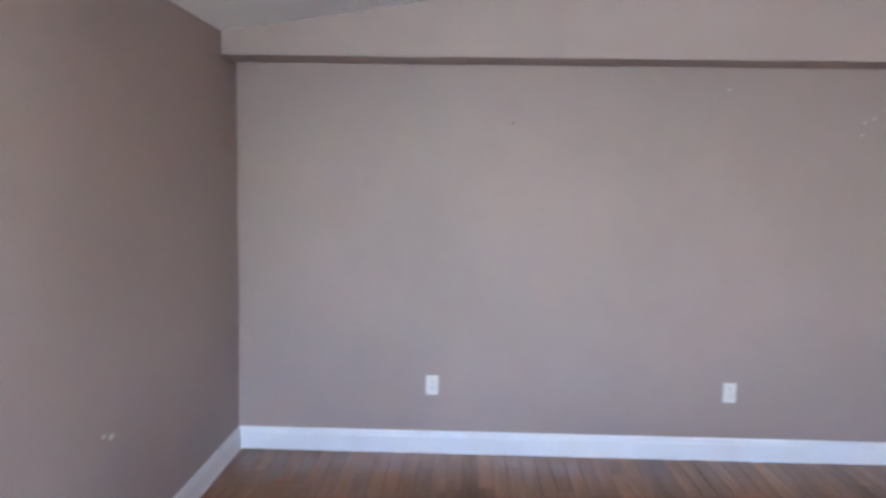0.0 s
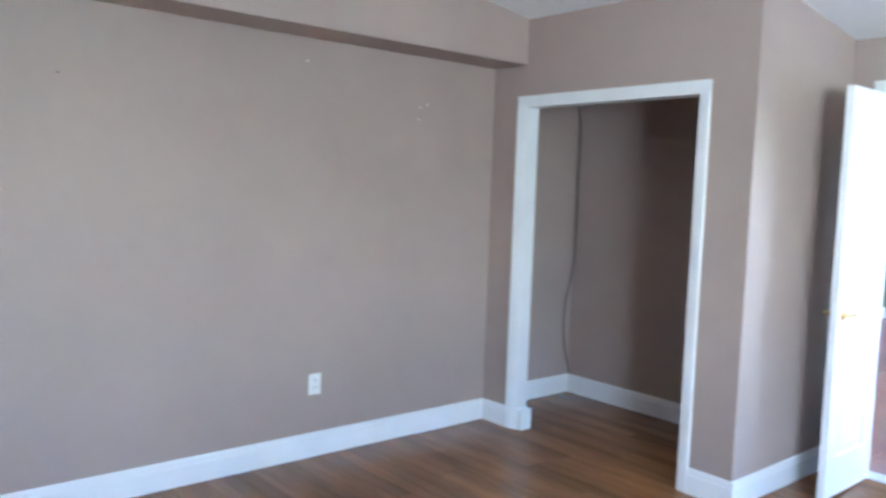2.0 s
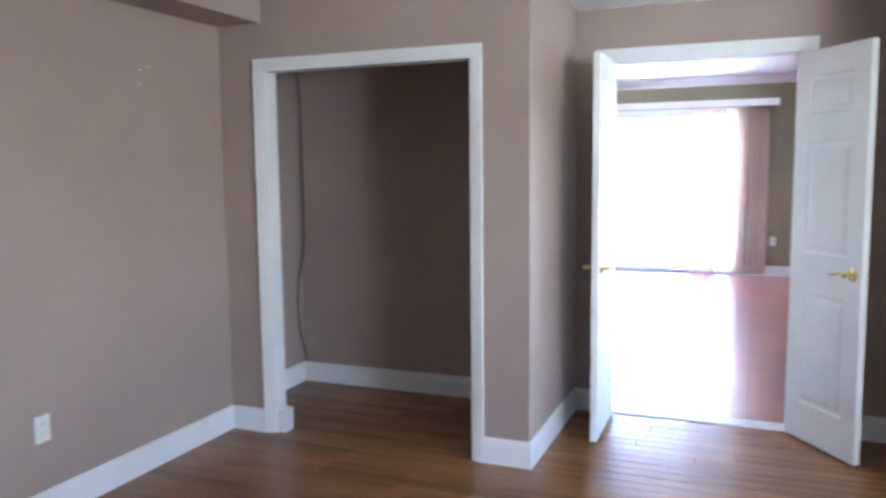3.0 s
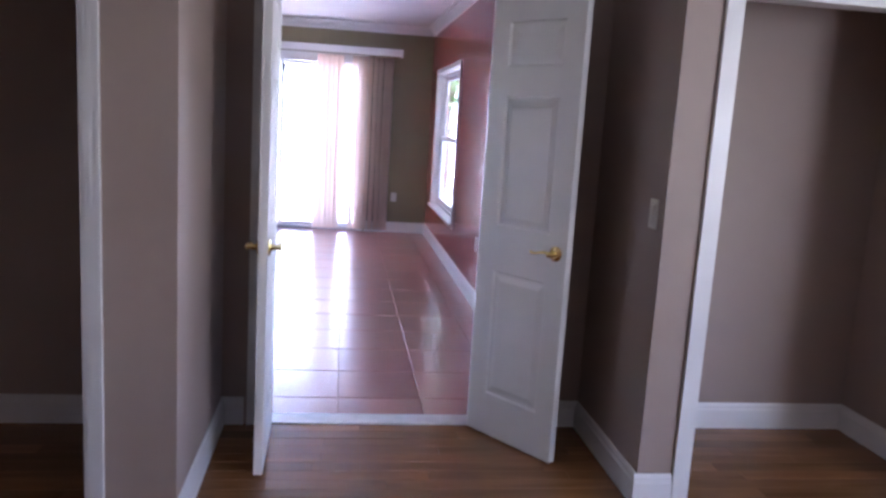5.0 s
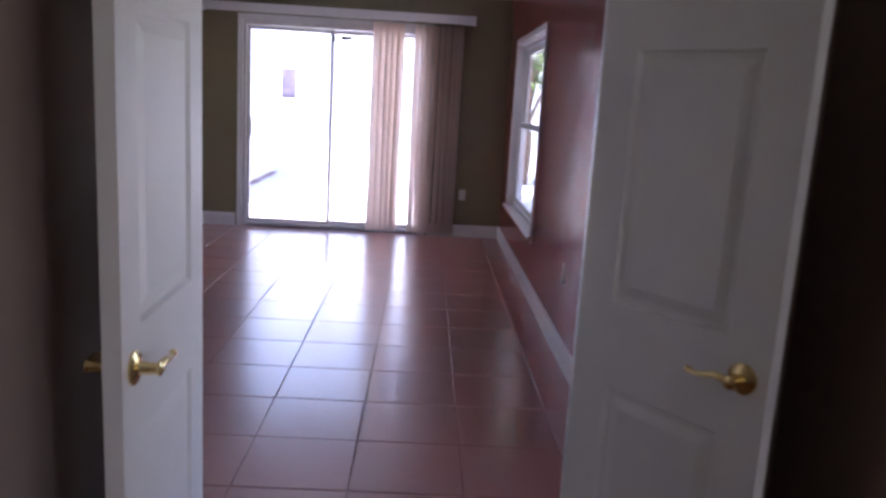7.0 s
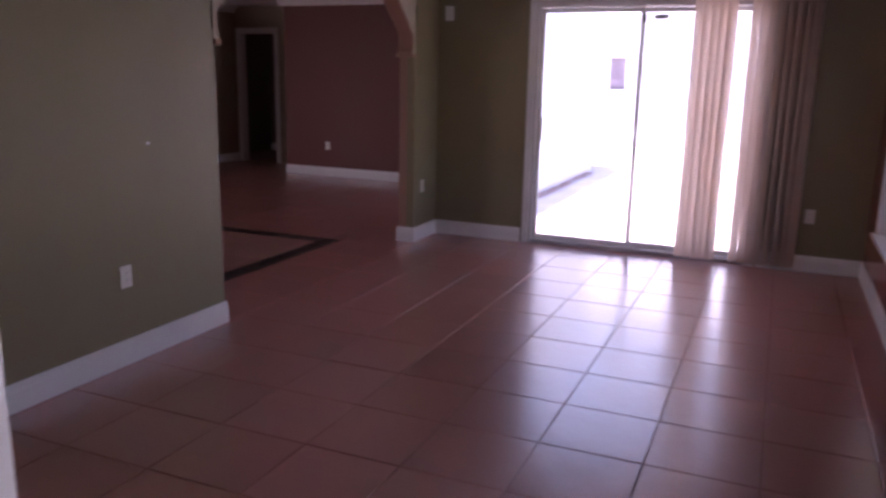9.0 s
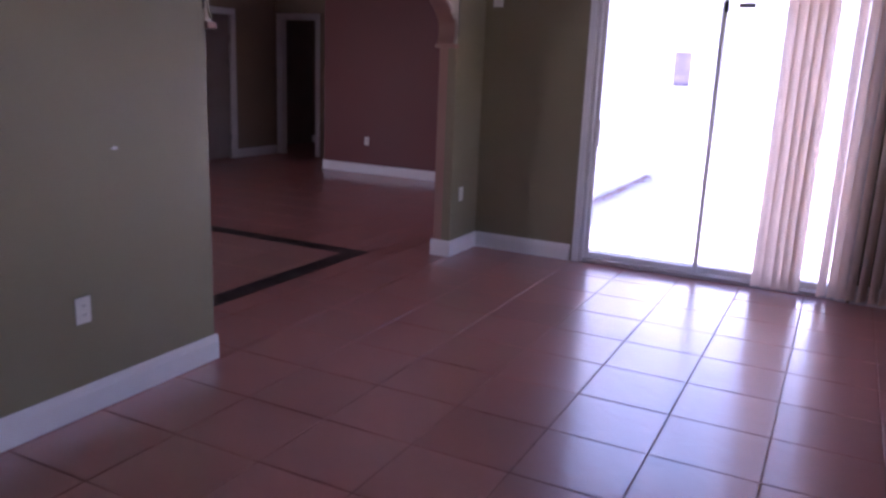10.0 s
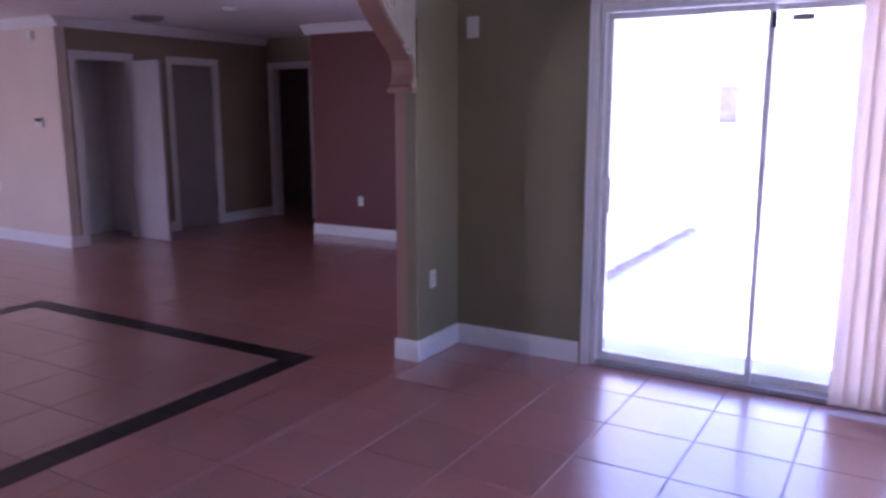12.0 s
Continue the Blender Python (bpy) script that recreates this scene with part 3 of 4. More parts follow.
def arch_bracket(y, sgn, zf, label):
    """Scrolled corbel under the archway; it reaches along y by sgn."""
    thing = empty("arch_bracket", label, "corbel", "archway corbels")
    prof = [(0, zf), (0.040, zf)]
    for i in range(25):
        u = i / 24
        z = zf + 0.02 + (ARCHZ - zf - 0.04) * u
        r = 0.05 + 0.52 * u ** 1.7 - 0.05 * math.sin(u * 2 * math.pi * 1.3)
        prof.append((max(0.03, r), z))
    prof += [(prof[-1][0], ARCHZ), (0, ARCHZ)]

    def plate(name, x0, x1, shrink, mat, lab=""):
        bm = bmesh.new()
        ends = [[bm.verts.new((x, y + sgn * max(0.0, r - (shrink if r > 0 else 0)), z)) for r, z in prof] for x in (x0, x1)]
        k = len(prof)
        for i in range(k):
            bm.faces.new((ends[0][i], ends[0][(i + 1) % k], ends[1][(i + 1) % k], ends[1][i]))
        bm.faces.new(ends[0][::-1])
        bm.faces.new(ends[1])
        return part(name, bm, mat, thing, lab)

    plate("corbel_body", XP - 0.15, XP - 0.012, 0.0, SALMON)
    plate("corbel_side", XP - 0.012, XP + 0.003, 0.004, SCROLL, "cream carved side face")
    bm = bmesh.new()
    tube(bm, [(XP + 0.004, y + sgn * (r - 0.012), z) for r, z in prof[2:27]], 0.009, 8)
    part("scroll_edge", bm, SCROLL, thing, "cream raised scroll edge", True)
    for n, (cr, cz, rad) in enumerate(((0.085, zf + 0.22, 0.045), (0.26, zf + 0.46, 0.065))):
        bm = bmesh.new()
        tube(bm, [(XP + 0.005, y + sgn * (cr + rad * (1 - 0.045 * i) * math.cos(i * 0.55)), cz + rad * (1 - 0.045 * i) * math.sin(i * 0.55)) for i in range(20)], 0.007, 6)
        part("scroll", bm, SCROLL, thing, "cream carved scroll", True)
    bm = bmesh.new()
    block(bm, XP - 0.162, XP + 0.016, *sorted((y - sgn * 0.001, y + sgn * 0.062)), zf - 0.028, zf + 0.002)
    part("corbel_foot", bm, SALMON, thing, bevel=0.005)
    bm = bmesh.new()
    block(bm, XP + 0.001, XP + 0.0045, *sorted((y - sgn * 0.012, y - sgn * 0.002)), zf + 0.06, zf + 0.40)
    part("joint", bm, SLOT, thing, "dark open joint beside the scroll")


arch_bracket(ARCH1, -1, 1.68, "salmon corbel with cream carved scroll on the arch")
arch_bracket(ARCH0, 1, 1.68, "cream carved scroll corbel on the arch")

# ---- sliding patio door ----
slider = empty("sliding_door", "white aluminium sliding patio door, shut", "sliding door", kind="structure")


def bar(parent, name, x0, x1, y0, y1, z0, z1, mat=None, label="", bevel=0.003):
    bm = bmesh.new()
    block(bm, x0, x1, y0, y1, z0, z1)
    return part(name, bm, mat or ALU, parent, label, bevel=bevel)


bar(slider, "frame_left", SL0, SL0 + 0.03, YS + 0.012, YS + 0.145, 0, SLZ)
bar(slider, "frame_right", SL1 - 0.03, SL1, YS + 0.012, YS + 0.145, 0, SLZ)
bar(slider, "frame_head", SL0 + 0.03, SL1 - 0.03, YS + 0.012, YS + 0.145, SLZ - 0.05, SLZ)
bar(slider, "track", SL0 + 0.03, SL1 - 0.03, YS + 0.012, YS + 0.145, 0.0, 0.03, TRACK, "grey metal sliding track")
MID = -0.545
for n, a, b, y in (("fixed_panel", MID - 0.02, SL1 - 0.032, YS + 0.095), ("sliding_panel", SL0 + 0.032, MID + 0.02, YS + 0.045)):
    g = bar(slider, n, a, a + 0.034, y, y + 0.035, 0.034, SLZ - 0.054)
    bar(g, "stile", b - 0.034, b, y, y + 0.035, 0.034, SLZ - 0.054)
    bar(g, "rail", a + 0.034, b - 0.034, y, y + 0.035, 0.034, 0.08)
    bar(g, "rail", a + 0.034, b - 0.034, y, y + 0.035, SLZ - 0.09, SLZ - 0.054)
    p = bar(g, "pane", a + 0.034, b - 0.034, y + 0.015, y + 0.019, 0.08, SLZ - 0.09, GLASS, "clear glass pane", 0)
    p.visible_shadow = False
bar(slider, "latch", MID + 0.005, MID + 0.03, YS + 0.03, YS + 0.048, 1.97, 2.05, BLACK, "small dark latch")
bar(slider, "handle", SL0 + 0.055, SL0 + 0.085, YS + 0.025, YS + 0.045, 0.95, 1.15, ALU, "white pull handle")
bar(slider, "sticker", MID + 0.09, MID + 0.20, YS + 0.105, YS + 0.108, 2.005, 2.04, STEEL, "small grey sticker on the glass", 0)
casing("patio_door_trim", "x", YS, -1, SL0, SL1, SLZ, "white trim round the patio door", 0.055)

# vertical blind
VB = 2.21
bm = bmesh.new()
block(bm, -1.86, 0.93, YS - 0.12, YS - 0.105, VB, VB + 0.09)
for x in (-1.86, 0.915):
    block(bm, x, x + 0.015, YS - 0.105, YS, VB, VB + 0.09)
block(bm, -1.845, 0.915, YS - 0.105, YS, VB + 0.083, VB + 0.09)
blind = empty("vertical_blind", "beige vertical blind drawn aside at the patio door", "blind")
part("valance", bm, WHITE, blind, "long white blind valance")
bar(blind, "head_rail", -1.79, 0.89, YS - 0.085, YS - 0.045, VB + 0.02, VB + 0.065, ALU)
VY = YS - 0.065
for x, ang in ((-0.075, 24), (-0.01, 18), (0.055, 26), (0.115, 20), (0.17, 32), (0.345, 46), (0.41, 49), (0.475, 45), (0.54, 50), (0.605, 46), (0.67, 44), (0.735, 48), (0.79, 45)):
    bm = bmesh.new()
    rows = []
    for z in (0.03, 0.8, 1.5, 2.19):
        row = []
        for i in range(7):
            u = (i / 6 - 0.5) * 0.089
            bow = 0.007 * (1 - (2 * u / 0.089) ** 2)
            sway = 0.006 * math.sin(z * 2 + x * 20) * (1 - z / 2.3)
            a = radians(ang)
            row.append((x + u * math.cos(a) - bow * math.sin(a) + sway, VY + u * math.sin(a) + bow * math.cos(a), z))
        rows.append(row)
    vs = [[bm.verts.new(p) for p in r] for r in rows]
    for r, s in zip(vs, vs[1:]):
        for i in range(6):
            bm.faces.new((r[i], r[i + 1], s[i + 1], s[i]))
    bmesh.ops.solidify(bm, geom=bm.faces[:], thickness=0.0009)
    part("vane", bm, VANE, blind, smooth=True)

# ---- windows ----


def hung_window(name, xw, inward, y0, y1, z0, z1, depth, label, stool=True):
    """Single-hung window in a wall that runs along y; xw: the wall's room face, inward: -1 or 1 into the room."""
    thing = empty(name, label, "window", kind="structure")
    o = -inward

    def b(n, ya, yb, d0, d1, za, zb, mat=WHITE, parent=thing, bevel=0.003, label=""):
        x0, x1 = sorted((xw + o * d0, xw + o * d1))
        bm = bmesh.new()
        block(bm, x0, x1, ya, yb, za, zb)
        return part(n, bm, mat, parent, label, bevel=bevel)

    t = 0.04
    f0, f1 = depth - 0.09, depth - 0.01
    b("window_frame", y0, y0 + t, f0, f1, z0, z1)
    b("window_frame", y1 - t, y1, f0, f1, z0, z1)
    b("window_frame", y0 + t, y1 - t, f0, f1, z1 - t, z1)
    b("window_frame", y0 + t, y1 - t, f0, f1, z0, z0 + t)
    zm = (z0 + z1) / 2 + 0.02
    for n, za, zb, d in (("upper_sash", zm - 0.02, z1 - t, f0 + 0.045), ("lower_sash", z0 + t, zm + 0.025, f0 + 0.012)):
        s = b(n, y0 + t, y0 + t + 0.04, d, d + 0.03, za, zb)
        b("sash_stile", y1 - t - 0.04, y1 - t, d, d + 0.03, za, zb, parent=s)
        b("sash_rail", y0 + t + 0.04, y1 - t - 0.04, d, d + 0.03, za, za + 0.045, parent=s)
        b("sash_rail", y0 + t + 0.04, y1 - t - 0.04, d, d + 0.03, zb - 0.045, zb, parent=s)
        p = b("pane", y0 + t + 0.04, y1 - t - 0.04, d + 0.013, d + 0.017, za + 0.045, zb - 0.045, GLASS, s, 0, "clear glass pane")
        p.visible_shadow = False
    b("sash_lock", (y0 + y1) / 2 - 0.03, (y0 + y1) / 2 + 0.03, f0 - 0.004, f0 + 0.012, zm + 0.025, zm + 0.045, STEEL)
    # white reveal, trim and stool
    b("reveal", y0 - 0.003, y0 + 0.012, 0.0, f0, z0, z1, bevel=0)
    b("reveal", y1 - 0.012, y1 + 0.003, 0.0, f0, z0, z1, bevel=0)
    b("reveal", y0, y1, 0.0, f0, z1 - 0.012, z1 + 0.003, bevel=0)
    b("trim", y0 - 0.05, y0 - 0.001, -0.016, 0.0, z0 - 0.05, z1 + 0.05)
    b("trim", y1 + 0.001, y1 + 0.05, -0.016, 0.0, z0 - 0.05, z1 + 0.05)
    b("trim", y0 - 0.001, y1 + 0.001, -0.016, 0.0, z1 + 0.001, z1 + 0.05)
    if stool:
        b("window_sill", y0 - 0.07, y1 + 0.07, -0.045, f0, z0 - 0.018, z0 + 0.006, bevel=0.005)
    return thing


hung_window("window_1", XR, -1, *W1, 0.14, "white single-hung window with sill in the red wall")
hung_window("window_2", XR, -1, *W2, 0.14, "white single-hung window with sill in the red wall")
hung_window("window_3", XE, -1, -4.75, -3.25, 0.8, 2.1, 0.12, "white bedroom window")
hung_window("window_4", XP - 0.15, -1, 7.35, 8.55, 0.8, 1.9, 0.13, "white side window")
south = hung_window("window_5", -YL, -1, 3.42, 4.32, 0.8, 2.1, 0.12, "white bedroom window")
south.matrix_world = pose(0, 0, 0, 0, 0, -90)

# ---- outlets, switches and small wall things ----


def plate(name, at, normal, label, kind, w=0.072, h=0.115):
    """Wall plate at its centre 'at', facing normal (unit x or y)."""
    thing = empty(name, label, kind)
    n = Vector(normal)
    s = Vector((0, 0, 1)).cross(n)

    def slab(nm, du, dz, hw, hh, d0, d1, mat, parent, bevel=0.0):
        bm = bmesh.new()
        c = s * du + Vector((0, 0, dz))
        vs = []
        for d in (d0, d1):
            for a, b in ((-1, -1), (1, -1), (1, 1), (-1, 1)):
                vs.append(bm.verts.new(c + s * (a * hw) + Vector((0, 0, b * hh)) + n * d))
        for f in ((0, 1, 2, 3), (4, 5, 6, 7), (0, 1, 5, 4), (1, 2, 6, 5), (2, 3, 7, 6), (3, 0, 4, 7)):
            bm.faces.new([vs[i] for i in f])
        return part(nm, bm, mat, parent, bevel=bevel)

    cover = slab("cover", 0, 0, w / 2, h / 2, 0.0005, 0.006, PLASTIC, thing, 0.002)
    if kind == "outlet":
        for dz in (-0.02, 0.02):
            r = slab("socket", 0, dz, 0.017, 0.014, 0.006, 0.0085, PLASTIC, thing, 0.002)
            for du in (-0.006, 0.006):
                slab("slot", du, dz + 0.002, 0.0012, 0.005, 0.0085, 0.0092, SLOT, r)
    else:
        slab("rocker", 0, 0, 0.016, 0.033, 0.006, 0.010, PLASTIC, thing, 0.002)
    thing.location = at


OUT = "ivory plastic duplex outlet low on the wall"
plate("outlet", (XA, -3.985, 0.405), (1, 0, 0), OUT, "outlet")
plate("outlet", (XA, -2.27, 0.40), (1, 0, 0), OUT, "outlet")
plate("outlet", (XP, 2.49, 0.465), (1, 0, 0), OUT, "outlet")
plate("outlet", (XP, 6.093, 0.498), (1, 0, 0), OUT, "outlet")
plate("outlet", (0.90, YS, 0.455), (0, -1, 0), OUT, "outlet")
plate("outlet", (XR, 2.52, 0.50), (-1, 0, 0), OUT, "outlet")
plate("outlet", (-5.53, YR, 0.45), (0, -1, 0), OUT, "outlet")
plate("outlet", (-9.3, YH, 0.64), (0, -1, 0), OUT, "outlet")
plate("light_switch", (XW, -0.70, 1.16), (-1, 0, 0), "ivory rocker light switch beside the double door", "switch")
plate("thermostat", (-2.285, YS, 2.06), (0, -1, 0), "small white alarm sensor box high on the wall", "sensor", 0.085, 0.13)

keypad = empty("alarm_keypad", "white alarm keypad with dark screen on cream wall", "keypad")
bar(keypad, "keypad_body", -8.40, -8.27, YH - 0.03, YH, 1.36, 1.47, PLASTIC)
bar(keypad, "keypad_screen", -8.39, -8.28, YH - 0.034, YH - 0.03, 1.42, 1.46, BLACK, "dark screen", 0)
corner_sensor = empty("corner_sensor", "white corner alarm sensor under the moulding", "sensor")
bar(corner_sensor, "sensor_body", -8.38, -8.30, YH - 0.05, YH, 2.32, 2.41, PLASTIC, bevel=0.008)

bm = bmesh.new()
lathe(bm, [(0.17, 0.0), (0.17, -0.02), (0.15, -0.035), (0.08, -0.05), (0.0, -0.055)], 28)
ob = tagged(part("ceiling_vent", bm, STEEL, smooth=True), "round dark ceiling fixture", "ceiling fixture")
ob.location = (-7.15, 7.9, DZ)
bm = bmesh.new()
lathe(bm, [(0.07, 0.0), (0.07, -0.02), (0.055, -0.035), (0.0, -0.037)], 24)
ob = tagged(part("smoke_detector", bm, PLASTIC, smooth=True), "small white round ceiling smoke detector", "smoke detector")
ob.location = (-5.8, 7.8, DZ)

# loose cable in the closet
bm = bmesh.new()
pts = [(-2.185, -0.025, 2.29), (-2.185, -0.03, 2.10), (-2.172, -0.022, 2.0), (-2.165, -0.02, 1.85), (-2.165, -0.02, 1.4), (-2.165, -0.02, 1.0), (-2.175, -0.035, 0.87), (-2.188, -0.07, 0.72), (-2.19, -0.085, 0.55), (-2.188, -0.07, 0.36), (-2.175, -0.035, 0.22), (-2.16, -0.025, 0.15)]
tube(bm, pts, 0.006, 8)
tagged(part("cable", bm, CABLE, smooth=True), "thin dark cable hanging in the closet corner", "cable")

# small wall marks: filled nail holes and scuffs
SPACKLE = material("white_filler", (0.66, 0.62, 0.58), 0.8)


def wall_mark(at, normal, radius, mat, label, stretch=1.0):
    bm = bmesh.new()
    n = Vector(normal)
    u = Vector((0, 0, 1)).cross(n)
    ring = [(radius * (1 + 0.3 * math.sin(3 * k + at[1] * 9)), 2 * math.pi * k / 10) for k in range(10)]
    lo = [bm.verts.new(u * (r * stretch * math.cos(a)) + Vector((0, 0, r * math.sin(a)))) for r, a in ring]
    hi = [bm.verts.new(v.co * 0.8 + n * 0.0015) for v in lo]
    bm.faces.new(hi)
    for k in range(10):
        bm.faces.new((lo[k], lo[(k + 1) % 10], hi[(k + 1) % 10], hi[k]))
    ob = tagged(part("wall_mark", bm, mat), label, "wall mark", "wall marks")
    ob.location = Vector(at) + n * 0.0003


FILL = "small white filled nail hole in the wall"
for y, z in ((-2.35, 2.12), (-1.60, 1.95), (-1.61, 1.88), (-1.55, 1.97)):
    wall_mark((XA, y, z), (1, 0, 0), 0.006, SPACKLE, FILL)
wall_mark((XA, -3.55, 1.92), (1, 0, 0), 0.005, BLACK, "small dark nail hole in the wall")
wall_mark((-0.42, YL, 0.62), (0, 1, 0), 0.012, SPACKLE, "pale scuff mark low on the wall", 2.0)
wall_mark((-0.36, YL, 0.64), (0, 1, 0), 0.008, SPACKLE, "pale scuff mark low on the wall", 2.0)
wall_mark((XP, 2.70, 1.13), (1, 0, 0), 0.008, SPACKLE, "pale scuff mark on the olive wall", 2.2)

# ---- outside ----
bm = bmesh.new()
block(bm, -400, 400, -400, 400, -0.5, -0.21)
structure("ground", bm, GRASS, "green lawn round the house", "ground")
bm = bmesh.new()
block(bm, -7.0, 9.0, YS + 0.151, 18.99, -0.3, -0.10)
structure("patio", bm, CONCRETE, "sunlit pale concrete patio", "patio")
bm = bmesh.new()
block(bm, XR + 0.141, 4.2, -3.0, YS + 0.15, -0.3, -0.12)
structure("side_path", bm, CONCRETE, "pale concrete side path", "path")

house = empty("neighbour_house", "white stucco neighbouring house in full sun", "house")
bm = bmesh.new()
wall_along(bm, "x", 19.0, 19.25, -16, 12, -0.3, 3.2, [(-3.36, -2.98, 1.25, 2.0)])
part("wall", bm, STUCCO, house)
bm = bmesh.new()
sweep(bm, [(0.6, 3.0), (0.6, 3.15), (-3.5, 5.0), (-3.5, 3.0)], (-16.4, 19, 0), (12.4, 19, 0), (0, -1, 0))
part("roof", bm, STUCCO, house)
w = bar(house, "window", -3.36, -2.98, 19.1, 19.12, 1.25, 2.0, PALEGLASS, "curtained window")
bar(w, "window_frame", -3.40, -2.94, 18.97, 19.0, 2.0, 2.04, WHITE)
bar(w, "window_frame", -3.40, -2.94, 18.97, 19.0, 1.21, 1.25, WHITE)

# leaf litter along the foot of the wing's wall
random.seed(11)
bm = bmesh.new()
for i in range(420):
    x, y = XP + 0.015 + abs(random.gauss(0, 0.06)), random.uniform(8.95, 12.85)
    a, r = random.uniform(0, 6.3), random.uniform(0.02, 0.05)
    z = -0.098 + random.uniform(0.0, 0.03)
    vs = [bm.verts.new((x + r * k * math.cos(a + q), y + r * k * math.sin(a + q), z + random.uniform(0, 0.02))) for q, k in ((0, 1.0), (1.6, 0.45), (3.14, 1.0), (4.7, 0.45))]
    bm.faces.new(vs)
LITTER = material("leaf_litter", (0.55, 0.41, 0.38), 0.9, vary=0.3, scale=12)
tagged(part("leaf_litter", bm, LITTER), "dry brown leaves along the wall foot", "leaves", kind="stuff")


def tree(x, y, h, spread, leaves, seed, label):
    """Tapered trunk, forking limbs and a loose crown of small leaves."""
    random.seed(seed)
    thing = empty("tree", label, "tree", "garden trees")
    bm = bmesh.new()
    tube(bm, [(0.06 * math.sin(k), 0.05 * math.cos(k * 1.3), h * 0.55 * k / 5) for k in range(6)], lambda u: 0.11 - 0.05 * u, 9)
    tips = []
    for i in range(9):
        a, z0 = i * 2.4 + random.random(), h * random.uniform(0.28, 0.52)
        ln = spread * random.uniform(0.6, 1.0)
        p = [(math.cos(a) * ln * k / 4, math.sin(a) * ln * k / 4, z0 + h * 0.42 * (k / 4) ** 0.8) for k in range(5)]
        tube(bm, p, lambda u: 0.045 - 0.033 * u, 6)
        tips += p[2:]
    part("trunk", bm, BARK, thing, smooth=True)
    bm = bmesh.new()
    for i in range(leaves):
        c = Vector(random.choice(tips)) + Vector((random.gauss(0, 0.3), random.gauss(0, 0.3), random.gauss(0, 0.26)))
        a, b = Vector((random.gauss(0, 1), random.gauss(0, 1), random.gauss(0, 0.6))).normalized(), Vector((random.gauss(0, 1), random.gauss(0, 1), random.gauss(0, 1))).normalized()
        b = (b - a * a.dot(b)).normalized()
        r = random.uniform(0.05, 0.10)
        bm.faces.new([bm.verts.new(c + a * (r * p) + b * (r * q)) for p, q in ((-1, 0), (-0.2, 0.42), (1, 0), (-0.2, -0.42))])
    part("crown", bm, LEAF, thing)
    thing.location = (x, y, -0.21)


tree(2.35, 9.5, 4.2, 1.3, 6500, 3, "leafy green garden tree in sun")
tree(3.9, 8.0, 4.4, 1.4, 2800, 4, "leafy green garden tree in sun")
tree(2.4, 13.2, 4.2, 1.3, 2800, 5, "leafy green garden tree in sun")

# Roof and posts added to cut the daylight reaching the red wall's windows.
porch = empty("side_shade_roof", "added flat white roof that shades the side path", "porch")
bar(porch, "roof", XR + 0.15, 3.1, -1.2, YS - 0.1, 2.42, 2.56, STUCCO, bevel=0)
for y in (-1.0, 3.1, 6.3):
    bar(porch, "post", 2.92, 3.02, y, y + 0.1, -0.125, 2.42, WHITE, bevel=0.004)
fence = empty("garden_fence", "low white board fence by the side path", "fence")
for i in range(60):
    bar(fence, "board", 4.30, 4.325, -1.0 + i * 0.25, -1.0 + i * 0.25 + 0.235, -0.2, 0.95 + 0.01 * (i % 3), STUCCO, bevel=0)
bar(fence, "rail", 4.325, 4.37, -1.0, 14.0, 0.65, 0.73, STUCCO, bevel=0)
bar(fence, "rail", 4.325, 4.37, -1.0, 14.0, 0.05, 0.13, STUCCO, bevel=0)

# ---- floor pieces ----


def slab_mesh(cache, name, mat, w, d, chamfer, height):
    key = (round(w, 3), round(d, 3))
    if key not in cache:
        c = chamfer
        bm = bmesh.new()
        lo = [bm.verts.new(p) for p in ((0, 0, -height), (w, 0, -height), (w, d, -height), (0, d, -height))]
        mi = [bm.verts.new(p) for p in ((0, 0, -c), (w, 0, -c), (w, d, -c), (0, d, -c))]
        hi = [bm.verts.new(p) for p in ((c, c, 0), (w - c, c, 0), (w - c, d - c, 0), (c, d - c, 0))]
        for p, q in ((lo, mi), (mi, hi)):
            for i in range(4):
                bm.faces.new((p[i], p[(i + 1) % 4], q[(i + 1) % 4], q[i]))
        bm.faces.new(hi)
        cache[key] = mesh_of(name, bm, mat)
    return cache[key]


def joined_slabs(name, rects, mat, chamfer, height, label, category):
    """Many pieces in one mesh."""
    verts, faces = [], []
    for x0, y0, x1, y1 in rects:
        k, c = len(verts), chamfer
        verts += [(x0, y0, -height), (x1, y0, -height), (x1, y1, -height), (x0, y1, -height), (x0, y0, -c), (x1, y0, -c), (x1, y1, -c), (x0, y1, -c)]
        verts += [(x0 + c, y0 + c, 0), (x1 - c, y0 + c, 0), (x1 - c, y1 - c, 0), (x0 + c, y1 - c, 0)]
        for s in (0, 4):
            faces += [(k + s + i, k + s + (i + 1) % 4, k + s + 4 + (i + 1) % 4, k + s + 4 + i) for i in range(4)]
        faces.append((k + 8, k + 9, k + 10, k + 11))
    me = bpy.data.meshes.new(name)
    me.from_pydata(verts, [], faces)
    me.materials.append(mat)
    return tagged(new(name, me), label, category, kind="stuff")


TP, TX, TY, GAP = 0.436, 0.245, 0.356, 0.0030
tiles = {}


def grid_cuts(lo, hi, origin, pitch, extra=()):
    first = math.floor((lo - origin) / pitch)
    cuts = {lo, hi, *extra}
    for i in range(first, first + int((hi - lo) / pitch) + 3):
        v = origin + i * pitch
        if lo + 0.02 < v < hi - 0.02 and all(abs(v - e) > 0.02 for e in extra):
            cuts.add(v)
    return sorted(cuts)


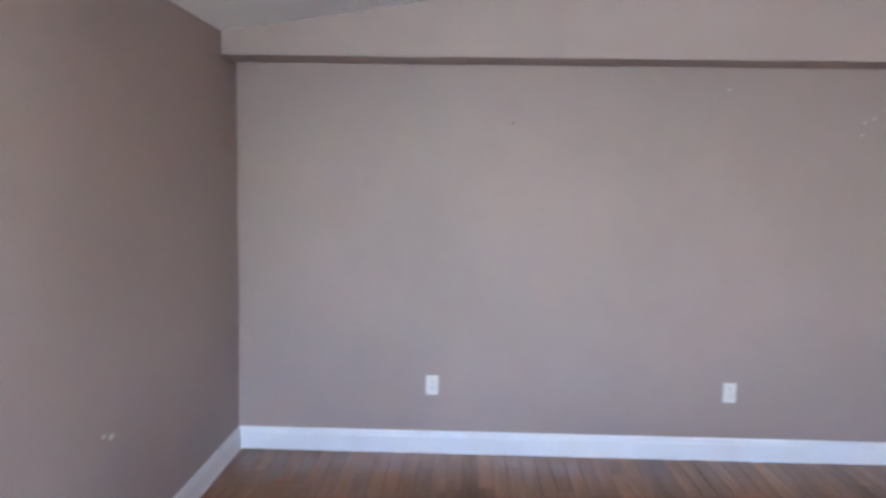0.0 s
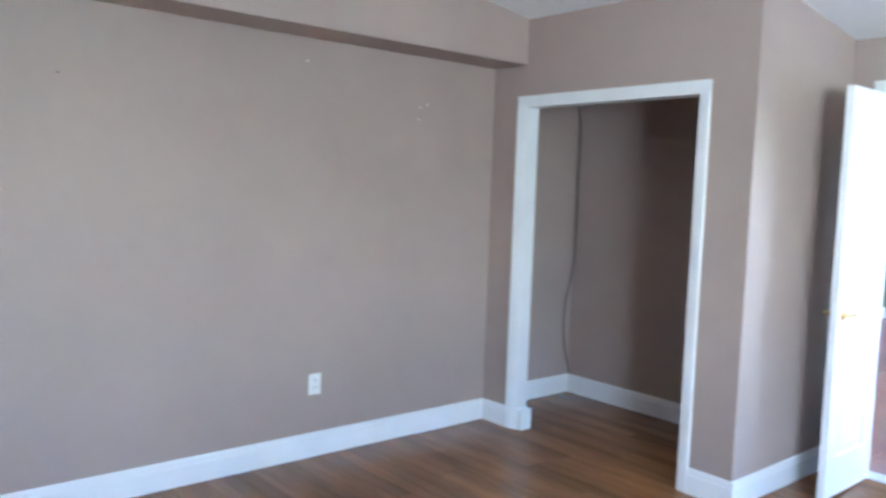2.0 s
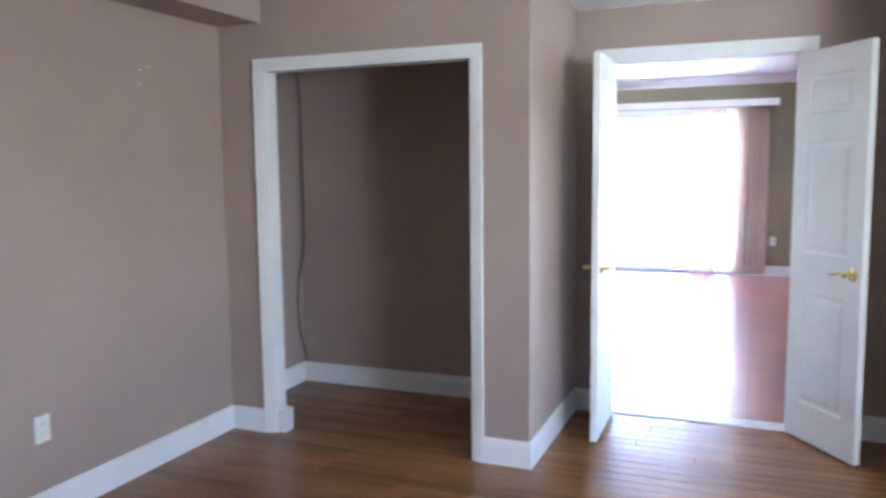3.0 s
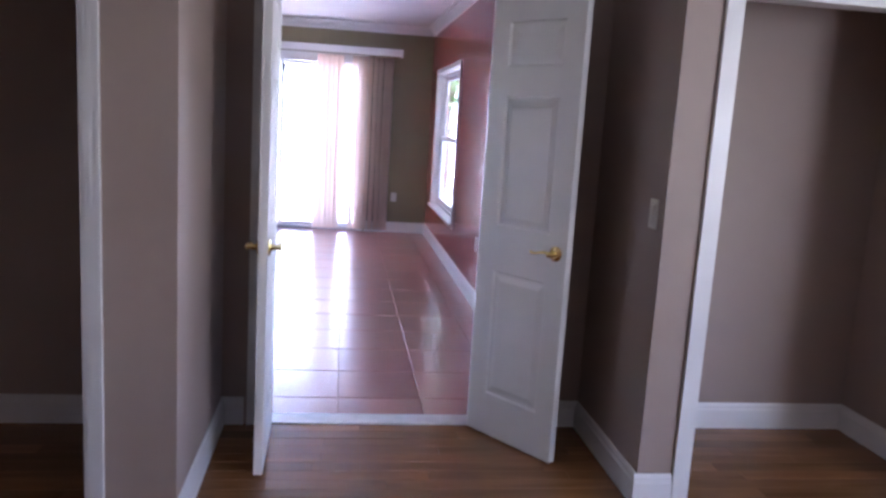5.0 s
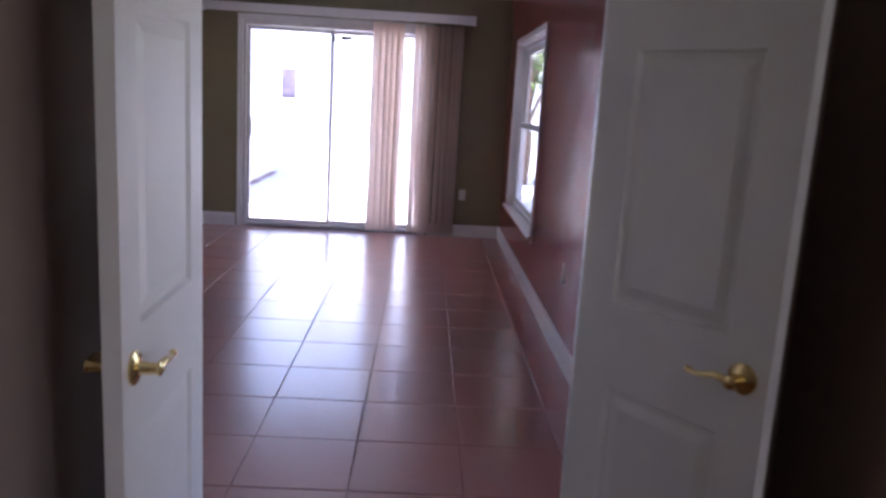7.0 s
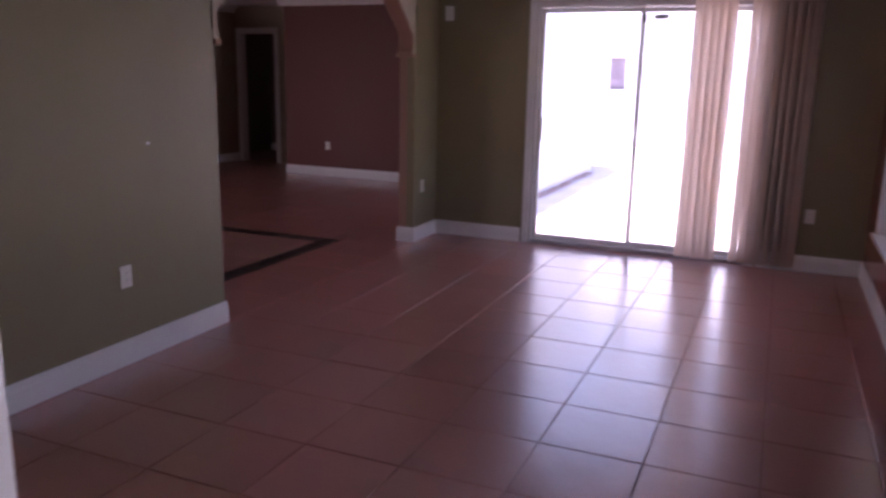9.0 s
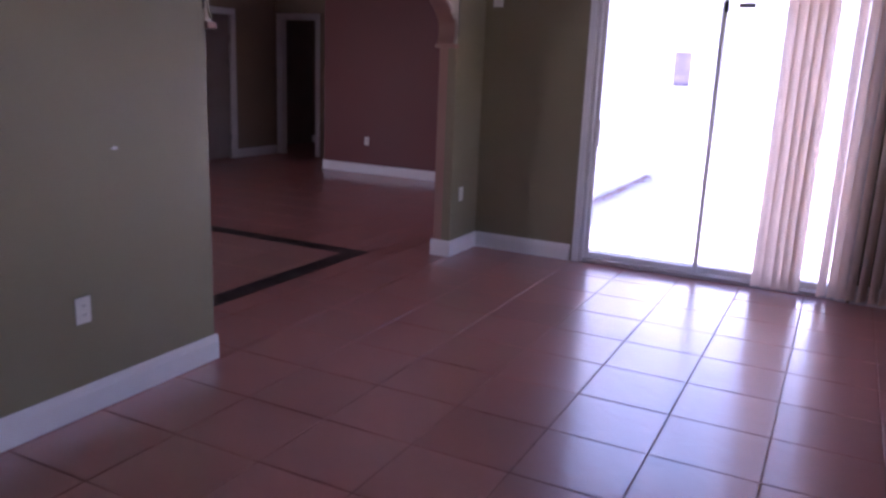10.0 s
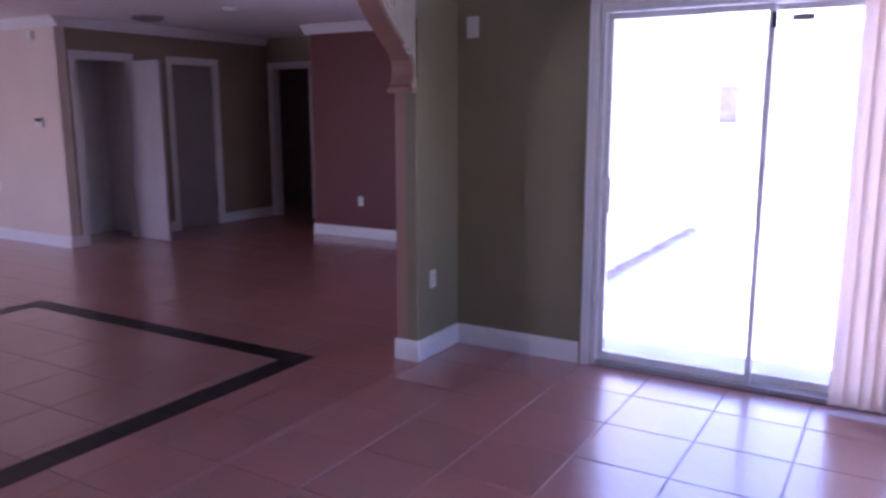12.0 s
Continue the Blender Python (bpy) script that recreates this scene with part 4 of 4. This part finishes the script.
xs, ys = grid_cuts(XP, XR, TX, TP), grid_cuts(0.116, YS, TY, TP)
for xa, xb in zip(xs, xs[1:]):
    for ya, yb in zip(ys, ys[1:]):
        w, d = xb - xa - 2 * GAP, yb - ya - 2 * GAP
        ob = new("tile", slab_mesh(tiles, "tile", TILE, w, d, 0.0013, 0.0075))
        ob.location = (xa + GAP, ya + GAP, random.uniform(-0.0003, 0.0003))
        ob.parent = floor_tile
# archway and dining room, with the dark border let into the floor
RX0, RX1, RY0, RY1, RB = -5.94, -3.01, 2.83, 5.67, 0.165
rest, pale = [], []
cx = grid_cuts(-12.0, XP, TX, TP, (RX0, RX0 + RB, RX1 - RB, RX1))
cy = grid_cuts(0.131, 13.4, TY, TP, (RY0, RY0 + RB, RY1 - RB, RY1))
for xa, xb in zip(cx, cx[1:]):
    for ya, yb in zip(cy, cy[1:]):
        mx, my = (xa + xb) / 2, (ya + yb) / 2
        inside = RX0 < mx < RX1 and RY0 < my < RY1
        core = RX0 + RB < mx < RX1 - RB and RY0 + RB < my < RY1 - RB
        if inside and not core:
            continue
        (pale if core else rest).append((xa + GAP, ya + GAP, xb - GAP, yb - GAP))
joined_slabs("dining_tiles", rest, TILEREST, 0.0013, 0.0075, "glossy terracotta floor tiles", "tiles")
joined_slabs("inlay_tiles", pale, TILEPALE, 0.0013, 0.0075, "paler floor tiles inside a black border", "tiles")
border = empty("floor_border", "black tile border let into the dining floor", "floor border", kind="structure")
bt = {}
for x0, y0, x1, y1 in ((RX0, RY1 - RB, RX1, RY1), (RX0, RY0, RX1, RY0 + RB), (RX1 - RB, RY0 + RB, RX1, RY1 - RB), (RX0, RY0 + RB, RX0 + RB, RY1 - RB)):
    along_x = x1 - x0 > y1 - y0
    n = max(1, round(((x1 - x0) if along_x else (y1 - y0)) / 0.30))
    for i in range(n):
        if along_x:
            a, b, c, d = x0 + (x1 - x0) * i / n, y0, x0 + (x1 - x0) * (i + 1) / n, y1
        else:
            a, b, c, d = x0, y0 + (y1 - y0) * i / n, x1, y0 + (y1 - y0) * (i + 1) / n
        ob = new("border_tile", slab_mesh(bt, "border_tile", BLACKTILE, c - a - 0.002, d - b - 0.002, 0.001, 0.007))
        ob.location = (a + 0.001, b + 0.001, 0)
        ob.parent = border

# oak strips
random.seed(5)
boards, far, lengths = {}, [], (0.6, 0.8, 1.0, 1.2, 1.4, 1.7)
PW = 0.0825
y = YL
while y < -0.001:
    d = min(PW, -y)
    x = -2.2 - random.random() * 0.8
    while x < XE:
        ln = random.choice(lengths)
        a, b = max(x, -2.20), min(x + ln, XE)
        x += ln
        if b - a < 0.03:
            continue
        if a < 2.3 and y > -5.0:
            ob = new("floor_board", slab_mesh(boards, "floor_board", WOOD, b - a - 0.0012, d - 0.0012, 0.0012, 0.012))
            ob.location = (a, y, random.uniform(-0.0004, 0.0004))
            ob.parent = floor_wood
        else:
            far.append((a, y, b - 0.0012, y + d - 0.0012))
    y += PW
joined_slabs("oak_strips", far, WOODREST, 0.0012, 0.012, "warm brown oak floor strips", "floor boards")
